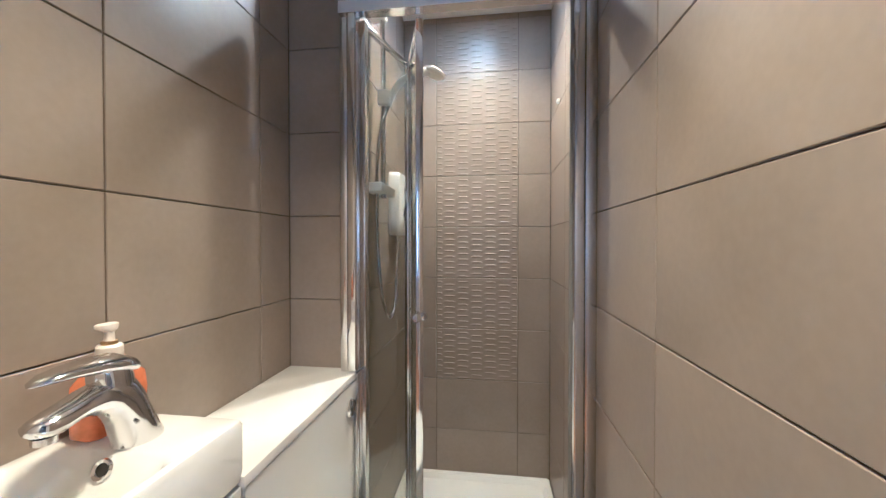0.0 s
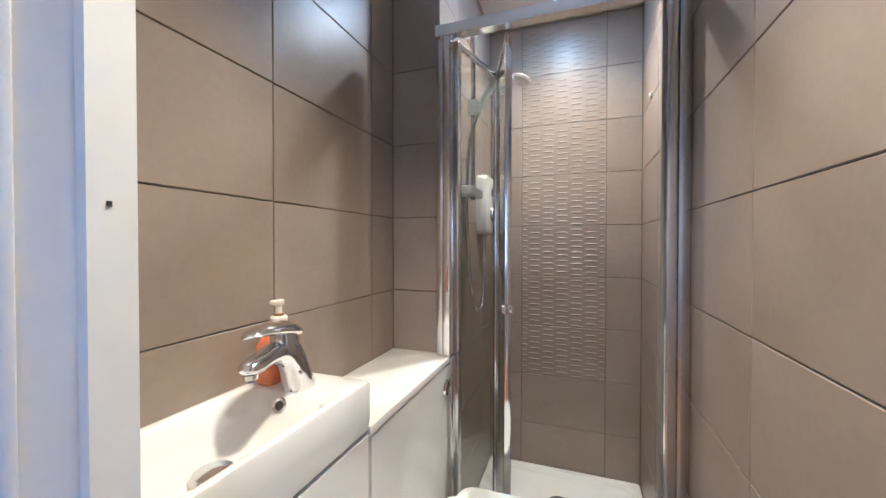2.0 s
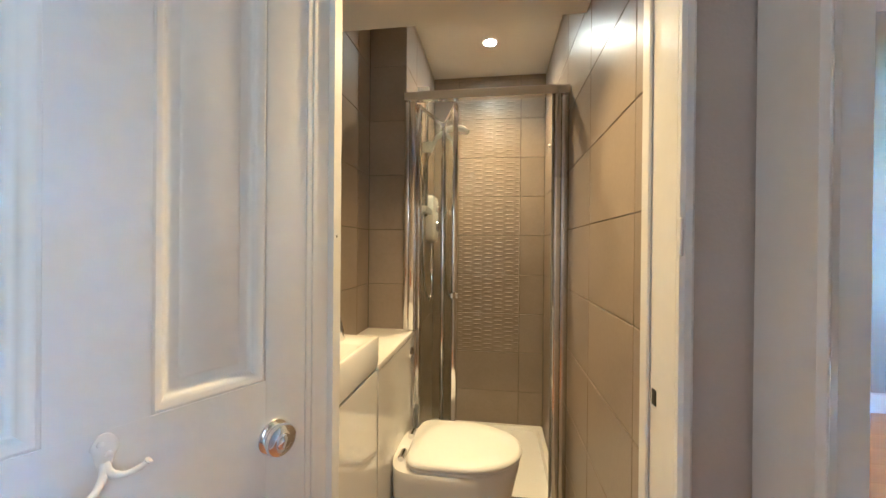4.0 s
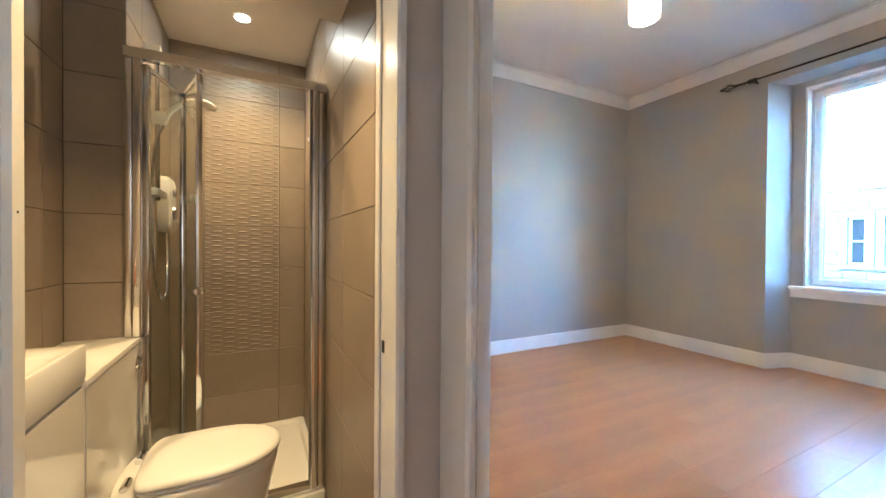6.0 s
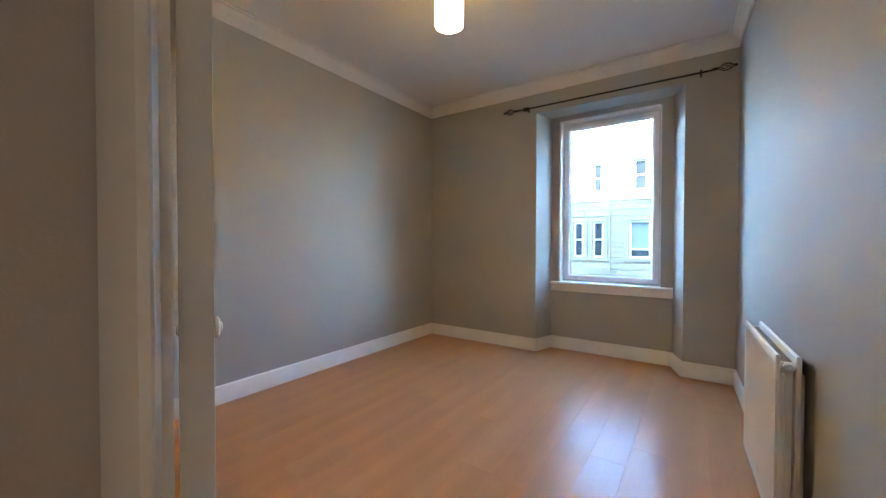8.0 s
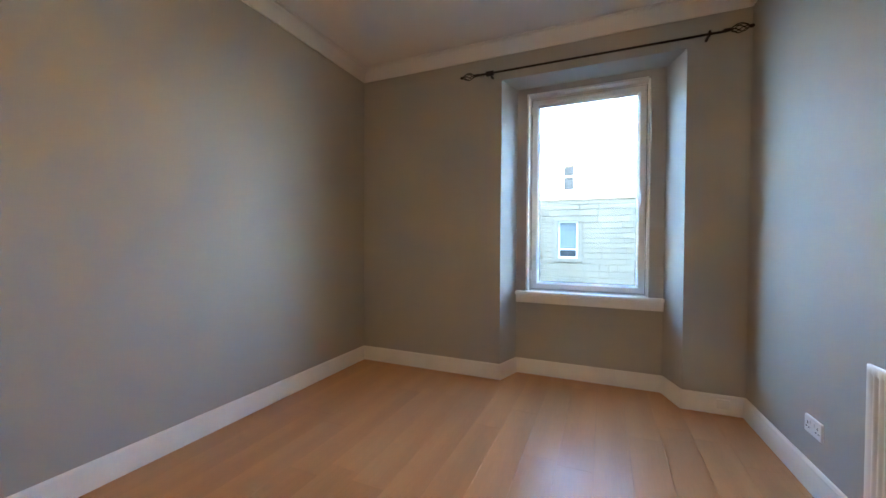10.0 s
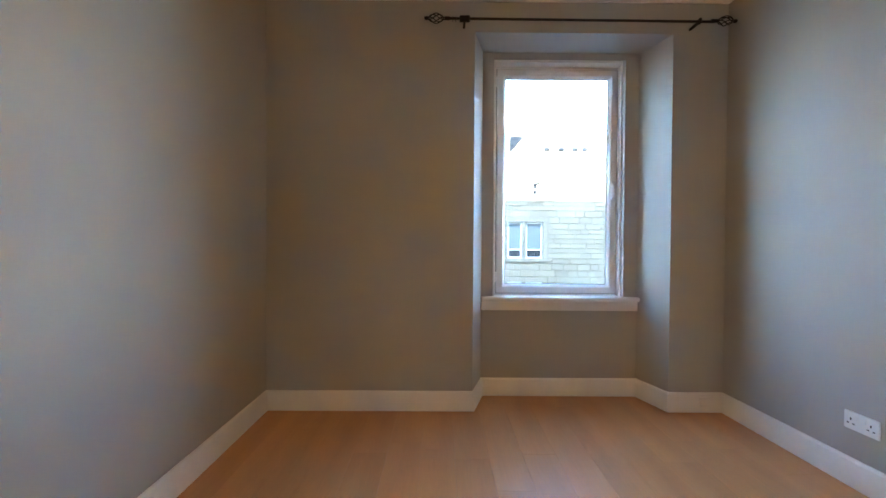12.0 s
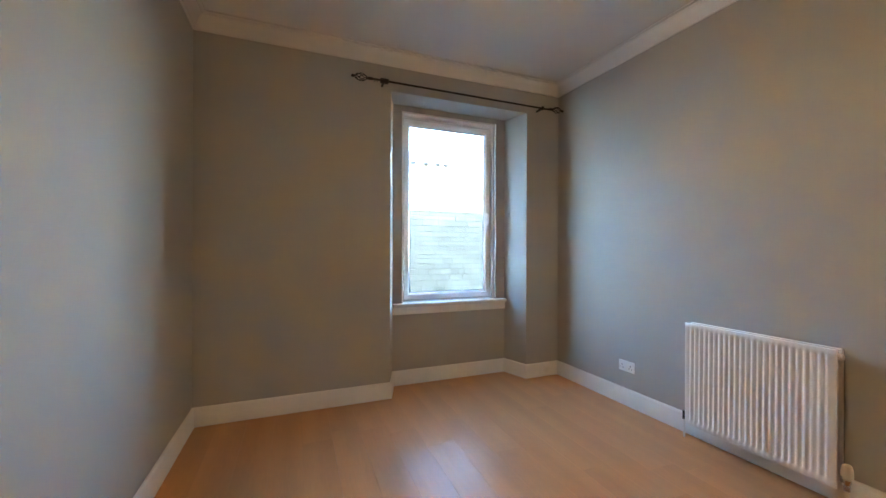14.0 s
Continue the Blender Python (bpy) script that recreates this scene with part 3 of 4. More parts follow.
def tap():
    t = thing("basin_tap", "chrome single lever mixer tap on the basin deck", "tap")
    z = 0.889
    cx, cy = -0.447, 0.482
    skin = []
    for (ya, za), (yb, zb), w in (((0.52, z), (0.456, z), 0.028), ((0.5195, z + 0.004), (0.456, z + 0.004), 0.0285), ((0.511, 0.91), (0.4515, 0.908), 0.027), ((0.501, 0.936), (0.445, 0.928), 0.026), ((0.491, 0.96), (0.437, 0.94), 0.0255),
                                  ((0.48, 0.979), (0.427, 0.9475), 0.025), ((0.461, 0.99), (0.416, 0.951), 0.0245), ((0.439, 0.99), (0.407, 0.952), 0.024), ((0.418, 0.986), (0.4, 0.951), 0.023), ((0.4, 0.98), (0.393, 0.949), 0.0225),
                                  ((0.383, 0.976), (0.386, 0.946), 0.0215), ((0.368, 0.971), (0.374, 0.9465), 0.019), ((0.36, 0.967), (0.364, 0.95), 0.014), ((0.3565, 0.963), (0.3585, 0.955), 0.006)):
        a0, b0 = Vector((cx, (ya + yb) / 2, (za + zb) / 2)), Vector((0, ya - yb, za - zb)) / 2
        skin.append([a0 + b0 * math.cos(a) + Vector((w * math.sin(a), 0, 0)) for a in (2 * math.pi * k / 28 for k in range(28))])
    part("body", loft(skin), CHROME, t, "", 60)
    part("aerator", lathe([(0, 0), (0.0115, 0), (0.012, 0.008), (0, 0.009)], 18, pose(cx, 0.3765, 0.9405)), SATIN, t)
    part("neck", loft([ring(0.0245, 0.978, 24, (cx, 0.452)), ring(0.0245, 0.99, 24, (cx, 0.45)), ring(0.0225, 1.004, 24, (cx, 0.448))]), CHROME, t, "", 60)
    lv = []
    for y, zz, w, h in ((0.476, 0.996, 0.008, 0.004), (0.473, 1.0, 0.022, 0.011), (0.452, 1.0075, 0.0275, 0.014), (0.427, 1.011, 0.0265, 0.011), (0.4, 1.013, 0.023, 0.0085), (0.378, 1.0125, 0.017, 0.0065), (0.365, 1.01, 0.009, 0.003), (0.361, 1.0085, 0.002, 0.001)):
        lv.append([(cx + w * math.cos(a), y, zz + h * math.sin(a)) for a in (2 * math.pi * k / 20 for k in range(20))])
    part("lever", loft(lv), CHROME, t, "curved chrome lever", 60)
    part("indicator_screw", lathe([(0, 0), (0.003, 0), (0.003, 0.002), (0, 0.0022)], 10, pose(cx + 0.0255, 0.463, 0.925, 0, 90, 0)), SATIN, t)


def soap_dispenser():
    t = thing("soap_dispenser", "clear pump bottle with orange hand soap behind the tap", "soap bottle")
    cx, cy, z = -0.512, 0.505, 0.8895
    def cut(zz, w, d, r):
        return rrect(cx - d, cy - w, cx + d, cy + w, r, zz)
    part("bottle", loft([cut(z, 0.04, 0.018, 0.012), cut(z + 0.006, 0.047, 0.02, 0.014), cut(z + 0.05, 0.049, 0.021, 0.014), cut(z + 0.076, 0.046, 0.02, 0.014), cut(z + 0.096, 0.024, 0.018, 0.012), cut(z + 0.11, 0.014, 0.014, 0.01)]), SOAP, t, "orange soap seen through the bottle", 50)
    part("collar", lathe([(0.016, 0.108), (0.0165, 0.109), (0.0165, 0.124), (0.014, 0.127), (0, 0.127)], 18, pose(cx, cy, z)), SKIN, t)
    part("neck_ring", lathe([(0.01, 0.127), (0.0105, 0.128), (0.0105, 0.132), (0, 0.1325)], 16, pose(cx, cy, z)), BRASS, t, "brass coloured ring")
    part("pump_stem", lathe([(0.0065, 0.132), (0.0055, 0.149), (0, 0.1495)], 14, pose(cx, cy, z)), SKIN, t)
    part("pump_head", loft([rrect(cx - 0.006, cy - 0.006, cx + 0.006, cy + 0.006, 0.005, z + 0.146), rrect(cx - 0.008, cy - 0.012, cx + 0.008, cy + 0.01, 0.007, z + 0.1495), rrect(cx - 0.008, cy - 0.019, cx + 0.008, cy + 0.011, 0.007, z + 0.153), rrect(cx - 0.008, cy - 0.019, cx + 0.008, cy + 0.011, 0.006, z + 0.1575), rrect(cx - 0.006, cy - 0.016, cx + 0.006, cy + 0.009, 0.005, z + 0.159)]), SKIN, t)


def toilet():
    t = thing("toilet", "white ceramic toilet with its lid closed", "toilet")
    yc = 0.818
    def d(x0, x1, hw, z, back=0.35):
        xm, out = x0 + (x1 - x0) * 0.42, []
        for k in range(36):
            a = 2 * math.pi * k / 36
            c, s = math.cos(a), math.sin(a)
            if c >= 0:
                out.append((xm + (x1 - xm) * c ** 0.9, yc + hw * math.copysign(abs(s) ** 0.95, s), z))
            else:
                out.append((xm - (xm - x0) * abs(c) ** back, yc + hw * math.copysign(abs(s) ** 0.6, s), z))
        return out
    x0 = -0.3365
    part("pan", loft([d(x0, 0.035, 0.115, 0.0), d(x0, 0.045, 0.122, 0.03), d(x0, 0.075, 0.135, 0.15), d(x0, 0.1, 0.152, 0.28), d(x0, 0.118, 0.166, 0.36), d(x0, 0.124, 0.17, 0.388), d(x0, 0.122, 0.168, 0.4), d(x0 + 0.006, 0.112, 0.16, 0.403)]), CERAMIC, t, "", 60)
    part("seat", loft([d(-0.275, 0.122, 0.164, 0.4035, 0.2), d(-0.277, 0.127, 0.168, 0.407, 0.2), d(-0.277, 0.127, 0.168, 0.413, 0.2), d(-0.275, 0.124, 0.165, 0.4155, 0.2)]), PLASTIC, t, "", 60)
    part("lid", loft([d(-0.277, 0.128, 0.168, 0.4185, 0.2), d(-0.28, 0.133, 0.172, 0.423, 0.2), d(-0.279, 0.131, 0.17, 0.432, 0.2), d(-0.272, 0.118, 0.158, 0.4395, 0.22), d(-0.24, 0.06, 0.11, 0.4425, 0.3), d(-0.12, 0.0, 0.03, 0.443)]), PLASTIC, t, "glossy closed lid", 60)
    for y in (yc - 0.08, yc + 0.08):
        part("hinge", lathe([(0, 0), (0.011, 0), (0.011, 0.05), (0, 0.051)], 14, pose(-0.3, y - 0.025, 0.414, -90, 0, 0)), CHROME, t, "chrome lid hinge")


def potted_plant():
    t = thing("potted_plant", "small green leafy plant in a pot on the floor", "plant")
    m = pose(-0.285, 0.215, 0)
    part("pot", lathe([(0, 0), (0.035, 0), (0.04, 0.01), (0.047, 0.08), (0.05, 0.085), (0.046, 0.09), (0.042, 0.075), (0, 0.074)], 18, m), POT, t)
    for k in range(5):
        a = 1.3 * k
        h = (0.56, 0.46, 0.42, 0.48, 0.38)[k]
        dx, dy = 0.03 * math.cos(a) * (0 if k == 0 else 1), 0.03 * math.sin(a)
        loops = []
        for i in range(9):
            s = i / 8
            w = 0.017 * math.sin(math.pi * min(0.08 + 0.92 * s, 0.985)) ** 0.7
            x, y, z = -0.285 + dx * s * s, 0.215 + dy * s * s, 0.075 + (h - 0.075) * s
            loops.append([(x - w * math.sin(a), y + w * math.cos(a), z), (x, y + 0.002, z), (x + w * math.sin(a), y - w * math.cos(a), z), (x, y - 0.002, z)])
        part("leaf", loft(loops), LEAF, t)


def downlight():
    t = thing("downlight", "lit round recessed downlight in the shower ceiling", "ceiling light")
    part("bezel", lathe([(0.03, 0.0), (0.043, 0.0), (0.044, -0.003), (0.034, -0.005), (0.03, -0.002)], 28, pose(-0.012, 1.442, 2.2785)), UPVC, t)
    part("lens", lathe([(0, 0.0), (0.03, 0.0), (0.029, -0.0015), (0, -0.002)], 24, pose(-0.012, 1.442, 2.277)), BULB, t, "glowing lamp face")


for build in (shower_enclosure, shower_tray, electric_shower, vanity, basin, tap, soap_dispenser, toilet, potted_plant, downlight):
    build()


# ---- doors ----
def panel_door(name, label, m, width, knob_mat, knob_z, knob_label, both=True, knob_u=0.1, T=0.04, edge=0.0):
    """Along x from the free edge to the hinge, face at y = 0 and back at y = -0.04."""
    t = thing(name, label, "door", m, "", "structure")
    st, mu = 0.124 * width / 0.641, 0.095 * width / 0.641
    pw = (width - 2 * st - mu) / 2
    H = 1.975
    rails = ((0.006, 0.22), (0.773, 0.955), (1.85, H))
    for x0, x1 in ((edge, st), (width - st, width)):
        part("stile", box((x0, -T, 0.006), (x1, 0, H), 0.0006 if x0 else 0.006, None, 2), GLOSS, t)
    for z0, z1 in rails:
        part("rail", box((st - 0.001, -T + 0.0001, z0), (width - st + 0.001, -0.0001, z1), 0.0003), GLOSS, t)
    for z0, z1 in ((0.22, 0.773), (0.955, 1.85)):
        part("mullion", box((st + pw, -T + 0.0002, z0 - 0.001), (st + pw + mu, -0.0002, z1 + 0.001), 0.0003), GLOSS, t)
        for x0 in (st, st + pw + mu):
            x1 = x0 + pw
            panel = part("panel", box((x0 + 0.001, -T * 0.675, z0 + 0.001), (x1 - 0.001, -T * 0.325, z1 - 0.001), 0.001), GLOSS, t)
            for y, s in ((0, 1), (-T, -1)):
                def loop(g, dd):
                    yy = y - s * dd * T / 0.04
                    return [(x0 + g, yy, z0 + g), (x1 - g, yy, z0 + g), (x1 - g, yy, z1 - g), (x0 + g, yy, z1 - g)]
                part("moulding", loft([loop(0, 0.0015), loop(0.004, 0.0), loop(0.01, 0.002), loop(0.016, 0.009), loop(0.02, 0.0125), loop(0.024, 0.013)], (False, False)), GLOSS, panel)
                part("raised_field", loft([loop(0.034, 0.0132), loop(0.039, 0.0105)], (False, True)), GLOSS, panel)
    ks = [(0, 1)] + ([(-T, -1)] if both else [])
    for y, s in ks:
        part("knob", lathe([(0, 0), (0.027, 0), (0.028, 0.003), (0.026, 0.006), (0.022, 0.008), (0.021, 0.011), (0.024, 0.014), (0.0255, 0.019), (0.024, 0.024), (0.018, 0.0275), (0.0125, 0.028), (0.0115, 0.031), (0.007, 0.033), (0, 0.0335)], 28,
                           pose(knob_u, y, knob_z, -90 * s, 0, 0)), knob_mat, t, knob_label)
    part("latch_plate", box((edge - 0.0012, -T + 0.008, knob_z - 0.05), (edge + 0.001, -0.009, knob_z + 0.05), 0.0004), GLOSS, t)
    return t


def facing(p, along):
    d = Vector((*along, 0)).normalized()
    n = Vector((-d.y, d.x, 0))
    return Matrix(((d.x, n.x, 0, p[0]), (d.y, n.y, 0, p[1]), (0, 0, 1, 0), (0, 0, 0, 1)))


door_a = panel_door("door_1", "white gloss four-panel door standing ajar in the hall", facing((-0.276, 0.078), (-0.44, -0.898)), 0.641, CHROME, 0.861, "polished chrome knob", True, 0.108)
part("edge_bead", box((0.032, -0.0005, 0.006), (0.0395, 0.004, 1.975), 0.002, None, 2), GLOSS, door_a)
part("edge_bead", box((0.0445, -0.0005, 0.006), (0.052, 0.004, 1.975), 0.002, None, 2), GLOSS, door_a)
panel_door("door_2", "white gloss panelled bedroom door opened back against the wall", facing((0.7136, 0.56), (-0.38, -0.925)), 0.72, CREAM, 1.03, "cream ceramic knob", True, 0.07, 0.026)
hook = thing("coat_hook", "white double coat hook screwed to the panelled door", "hook")
hook.matrix_world = facing((-0.276, 0.078), (-0.44, -0.898))
HU, HZ = 0.318, 0.918
plate = loft([[(HU + a * k, d, HZ + 0.012 + b * k) for a, b in ((0.011 * math.cos(q) * (1.25 if math.sin(q) > 0 else 0.85), 0.022 * math.sin(q)) for q in (2 * math.pi * n / 24 for n in range(24)))] for d, k in ((0.0002, 1.0), (0.003, 1.0), (0.0045, 0.8))])
part("plate", plate, GLOSS, hook, "painted-over back plate", 60)
for u, z in ((HU + 0.004, HZ + 0.023), (HU - 0.003, HZ + 0.01)):
    part("screw_head", lathe([(0, 0), (0.0038, 0), (0.0035, 0.002), (0, 0.003)], 14, pose(u, 0.0042, z, -90, 0, 0)), GLOSS, hook)
for pts in (((HU, 0.004, HZ), (HU - 0.004, 0.012, HZ - 0.011), (HU - 0.016, 0.02, HZ - 0.014), (HU - 0.028, 0.026, HZ - 0.009), (HU - 0.035, 0.029, HZ - 0.003)),
            ((HU, 0.004, HZ), (HU + 0.004, 0.012, HZ - 0.014), (HU + 0.014, 0.022, HZ - 0.023), (HU + 0.026, 0.028, HZ - 0.025), (HU + 0.034, 0.031, HZ - 0.022))):
    part("prong", tube(spline(pts, 5), [0.0045] * 8 + [0.0038] * 8 + [0.0035] * 3 + [0.005, 0.004], 12), GLOSS, hook)


# ---- bedroom things ----
def window():
    t = thing("window_1", "white upvc casement window, closed, in a deep recess", "window", None, "", "structure")
    y0, y1, z0, z1 = -0.142, 0.882, 0.786, 2.637
    py0, py1, pz0, pz1 = -0.05, 0.777, 0.872, 2.527
    f = part("frame", loft([[(4.712, y0, z0), (4.712, y1, z0), (4.712, y1, z1), (4.712, y0, z1)], [(4.712, y0 + 0.034, z0 + 0.034), (4.712, y1 - 0.034, z0 + 0.034), (4.712, y1 - 0.034, z1 - 0.068), (4.712, y0 + 0.034, z1 - 0.068)],
                            [(4.78, y0 + 0.034, z0 + 0.034), (4.78, y1 - 0.034, z0 + 0.034), (4.78, y1 - 0.034, z1 - 0.068), (4.78, y0 + 0.034, z1 - 0.068)], [(4.78, y0, z0), (4.78, y1, z0), (4.78, y1, z1), (4.78, y0, z1)]], (False, False)), UPVC, t)
    def loop(a, z, x):
        return [(x, py0 - a, pz0 - z), (x, py1 + a, pz0 - z), (x, py1 + a, pz1 + z), (x, py0 - a, pz1 + z)]
    s = part("sash", loft([loop(0.07, 0.07, 4.735), loop(0.07, 0.07, 4.7), loop(0.064, 0.064, 4.694), loop(0.022, 0.022, 4.694), loop(0.014, 0.014, 4.7), loop(0.0, 0.0, 4.722), loop(0.0, 0.0, 4.738)], (False, False)), UPVC, t, "white opening sash")
    part("gasket", loft([loop(0.0015, 0.0015, 4.7195), loop(-0.004, -0.004, 4.7235), loop(-0.004, -0.004, 4.73)], (False, False)), RUBBER_GAP, s)
    # Flat grey strip colours in the shadow gap between sash and frame.
    part("frame_seal", loft([loop(0.0695, 0.0695, 4.7105), loop(0.0755, 0.0755, 4.7105)], (False, False)), RUBBER_GAP, s, "dark line drawn for the shadow gap round the sash")
    pane = part("pane", box((4.728, py0 + 0.001, pz0 + 0.001), (4.734, py1 - 0.001, pz1 - 0.001)), WINDOW_GLASS, s, "clear glass pane")
    pane.visible_shadow = False
    part("handle", box((4.68, -0.1, 1.56), (4.694, -0.072, 1.7), 0.005, None, 2), UPVC, s, "white lever handle")
    part("lever", box((4.655, -0.098, 1.575), (4.672, -0.076, 1.68), 0.006, None, 2), UPVC, s)
    part("handle_neck", lathe([(0, 0), (0.009, 0), (0.009, 0.02), (0, 0.021)], 12, pose(4.69, -0.087, 1.672, 0, -90, 0)), UPVC, s)
    part("trickle_vent", box((4.683, 0.12, 2.56), (4.6938, 0.62, 2.584), 0.004, None, 2), UPVC, s, "slim white trickle vent")
    for z in (0.93, 2.5):
        part("hinge", box((4.692, 0.842, z - 0.04), (4.71, 0.86, z + 0.04), 0.004), UPVC, t)
    t2 = thing("trim_4", "white timber lining beads round the window", "window trim", None, "", "structure")
    for a, b in (((4.622, 0.866, 0.786), (4.711, 0.884, 2.639)), ((4.66, -0.144, 0.786), (4.711, -0.126, 2.639)), ((4.624, -0.126, 2.62), (4.711, 0.866, 2.6395))):
        part("bead", box(a, b, 0.003), TRIM, t2)
    sill = thing("sill_1", "white painted timber window sill with an apron", "window sill", None, "", "structure")
    part("board", box((4.57, -0.2555, 0.754), (4.7115, 0.9755, 0.7855), 0.008, None, 3), TRIM, sill)
    part("apron", box((4.598, -0.2525, 0.678), (4.6195, 0.9725, 0.7535), 0.003), TRIM, sill)


def curtain_rod():
    t = thing("curtain_pole", "slim black iron curtain pole above the window", "curtain pole")
    x, z = 4.243, 2.724
    part("pole", tube([(x, -0.56, z - 0.006), (x, 0.4, z - 0.003), (x, 1.26, z)], 0.0085, 10), IRON, t)
    for y, s in ((1.26, 1), (-0.56, -1)):
        f = part("finial", tube([(x, y - s * 0.02, z), (x, y + s * 0.02, z)], 0.012, 10), IRON, t, "twisted cage finial")
        n, c, hl, rad = 6, y + s * 0.075, 0.052, 0.026
        for k in range(n):
            pts = []
            for i in range(13):
                u = i / 12
                a = 2 * math.pi * k / n + 2.2 * u
                r = rad * math.sin(math.pi * u) ** 0.75 + 0.004
                pts.append((x + r * math.cos(a), c + s * hl * (2 * u - 1), z + r * math.sin(a)))
            part("cage_wire", tube(pts, 0.0035, 6), IRON, f)
        part("tip", lathe([(0, 0), (0.009, 0.002), (0.012, 0.01), (0.012, 0.022), (0.008, 0.028), (0, 0.03)], 12, pose(x, y + s * 0.125, z, -90 * s, 0, 0)), IRON, f)
    for y in (1.14, -0.46):
        b = part("bracket", box((x - 0.014, y - (0.035 if y > 0 else 0.008), z - 0.022), (x + 0.012, y + (0.035 if y > 0 else 0.008), z + 0.016), 0.004), IRON, t)
        part("arm", box((x + 0.012, y - 0.008, z - 0.012), (EX - 0.0005, y + 0.008, z + 0.004), 0.002), IRON, b)
    for y in (1.2, 1.222):
        pts = [(x + 0.016 * math.cos(a), y, z - 0.006 + 0.016 * math.sin(a)) for a in (2 * math.pi * k / 16 for k in range(17))]
        part("ring", tube(pts, 0.0018, 6), IRON, t)


def radiator():
    m = Matrix.Translation((2.93, south(2.93), 0)) @ pose(0, 0, 0, 0, 0, 180 + math.degrees(math.atan(SLOPE)))
    t = thing("radiator", "white double-panel radiator on the grey wall", "radiator", m)
    L, z0, z1 = 0.764, 0.113, 0.808
    def panel(y, s, name):
        n = 24
        def row(z, depth, inset=0.0):
            pts = []
            for k in range(n):
                u0 = 0.022 + (L - 0.044) * k / n
                w = (L - 0.044) / n
                for f, dd in ((0.0, 0.9), (0.12, 1), (0.24, 0.9), (0.36, 0.45), (0.48, 0.08), (0.62, 0), (0.76, 0.08), (0.88, 0.45)):
                    pts.append((u0 + w * f, y - s * (0.0075 * depth * dd), z))
            pts = [(0.0, y - s * 0.012, z), (0.0, y - s * 0.002, z), (0.004, y, z)] + pts + [(L - 0.004, y, z), (L, y - s * 0.002, z), (L, y - s * 0.012, z)]
            return pts
        p = part(name, loft([row(z0, 0), row(z0 + 0.03, 0), row(z0 + 0.042, 1), row(z1 - 0.042, 1), row(z1 - 0.03, 0), row(z1 - 0.003, 0), [(a, b - s * 0.003, c + 0.003) for a, b, c in row(z1 - 0.003, 0)]], (False, False), None, False), RAD, t, "", 50)
        part("rim", box((0.0005, min(y - s * 0.014, y - s * 0.003), z1 - 0.012), (L - 0.0005, max(y - s * 0.014, y - s * 0.003), z1), 0.003), RAD, p)
        part("back_skin", box((0.001, min(y - s * 0.016, y - s * 0.0125), z0), (L - 0.001, max(y - s * 0.016, y - s * 0.0125), z1 - 0.004), 0.001), RAD, p)
    panel(-0.112, -1, "front_panel")
    panel(-0.036, 1, "rear_panel")
    for u0, u1 in ((0.03, L - 0.03),):
        fins = bmesh.new()
        k = u0
        while k < u1:
            box((k, -0.092, z0 + 0.05), (k + 0.0015, -0.055, z1 - 0.03), 0, fins)
            k += 0.0125
        part("convector_fin", fins, RAD, t)["kind"] = "stuff"
    for u in (0.012, L - 0.012):
        for z in (z1 - 0.04, z0 + 0.035):
            part("header_pipe", tube([(u, -0.098, z), (u, -0.05, z)], 0.015, 14), RAD, t)
    part("bleed_plug", lathe([(0, 0), (0.017, 0), (0.017, 0.01), (0.012, 0.014), (0.011, 0.013), (0.004, 0.013), (0.004, 0.01), (0, 0.01)], 18, pose(L + 0.0, -0.074, z1 - 0.04, 0, 90, 0)), RAD, t, "round bleed plug")
    part("side_cover", box((L - 0.03, -0.1, z0 + 0.02), (L - 0.004, -0.082, z1 - 0.075), 0.002), RAD, t)
    for u in (0.14, L - 0.14):
        part("wall_bracket", box((u - 0.015, -0.04, z0 + 0.08), (u + 0.015, -0.001, z1 - 0.1), 0.002), RAD, t)
    v = part("thermostatic_valve", lathe([(0, 0), (0.014, 0), (0.017, 0.01), (0.024, 0.016), (0.023, 0.05), (0.018, 0.074), (0.013, 0.078), (0, 0.079)], 20, pose(L + 0.026, -0.074, 0.16)), CREAM, t, "cream thermostatic valve head")
    part("valve_body", lathe([(0, 0), (0.012, 0), (0.014, 0.02), (0.011, 0.03), (0.016, 0.04), (0.016, 0.055), (0, 0.056)], 16, pose(L + 0.026, -0.074, 0.107)), SATIN, v)
    part("valve_tail", tube([(L - 0.004, -0.074, 0.148), (L + 0.026, -0.074, 0.148)], 0.009, 10), SATIN, v)
    part("pipe", tube([(L + 0.026, -0.074, 0.0), (L + 0.026, -0.074, 0.11)], 0.0075, 10), GLOSS, v)
    k = part("lockshield_valve", lathe([(0, 0), (0.011, 0), (0.012, 0.022), (0.009, 0.028), (0.012, 0.034), (0.011, 0.058), (0, 0.06)], 16, pose(-0.028, -0.074, 0.125)), IRON, t, "dark lockshield valve")
    part("valve_tail", tube([(-0.028, -0.074, 0.148), (0.004, -0.074, 0.148)], 0.008, 10), SATIN, k)
    part("pipe", tube([(-0.028, -0.074, 0.0), (-0.028, -0.074, 0.128)], 0.0065, 10), GLOSS, k)


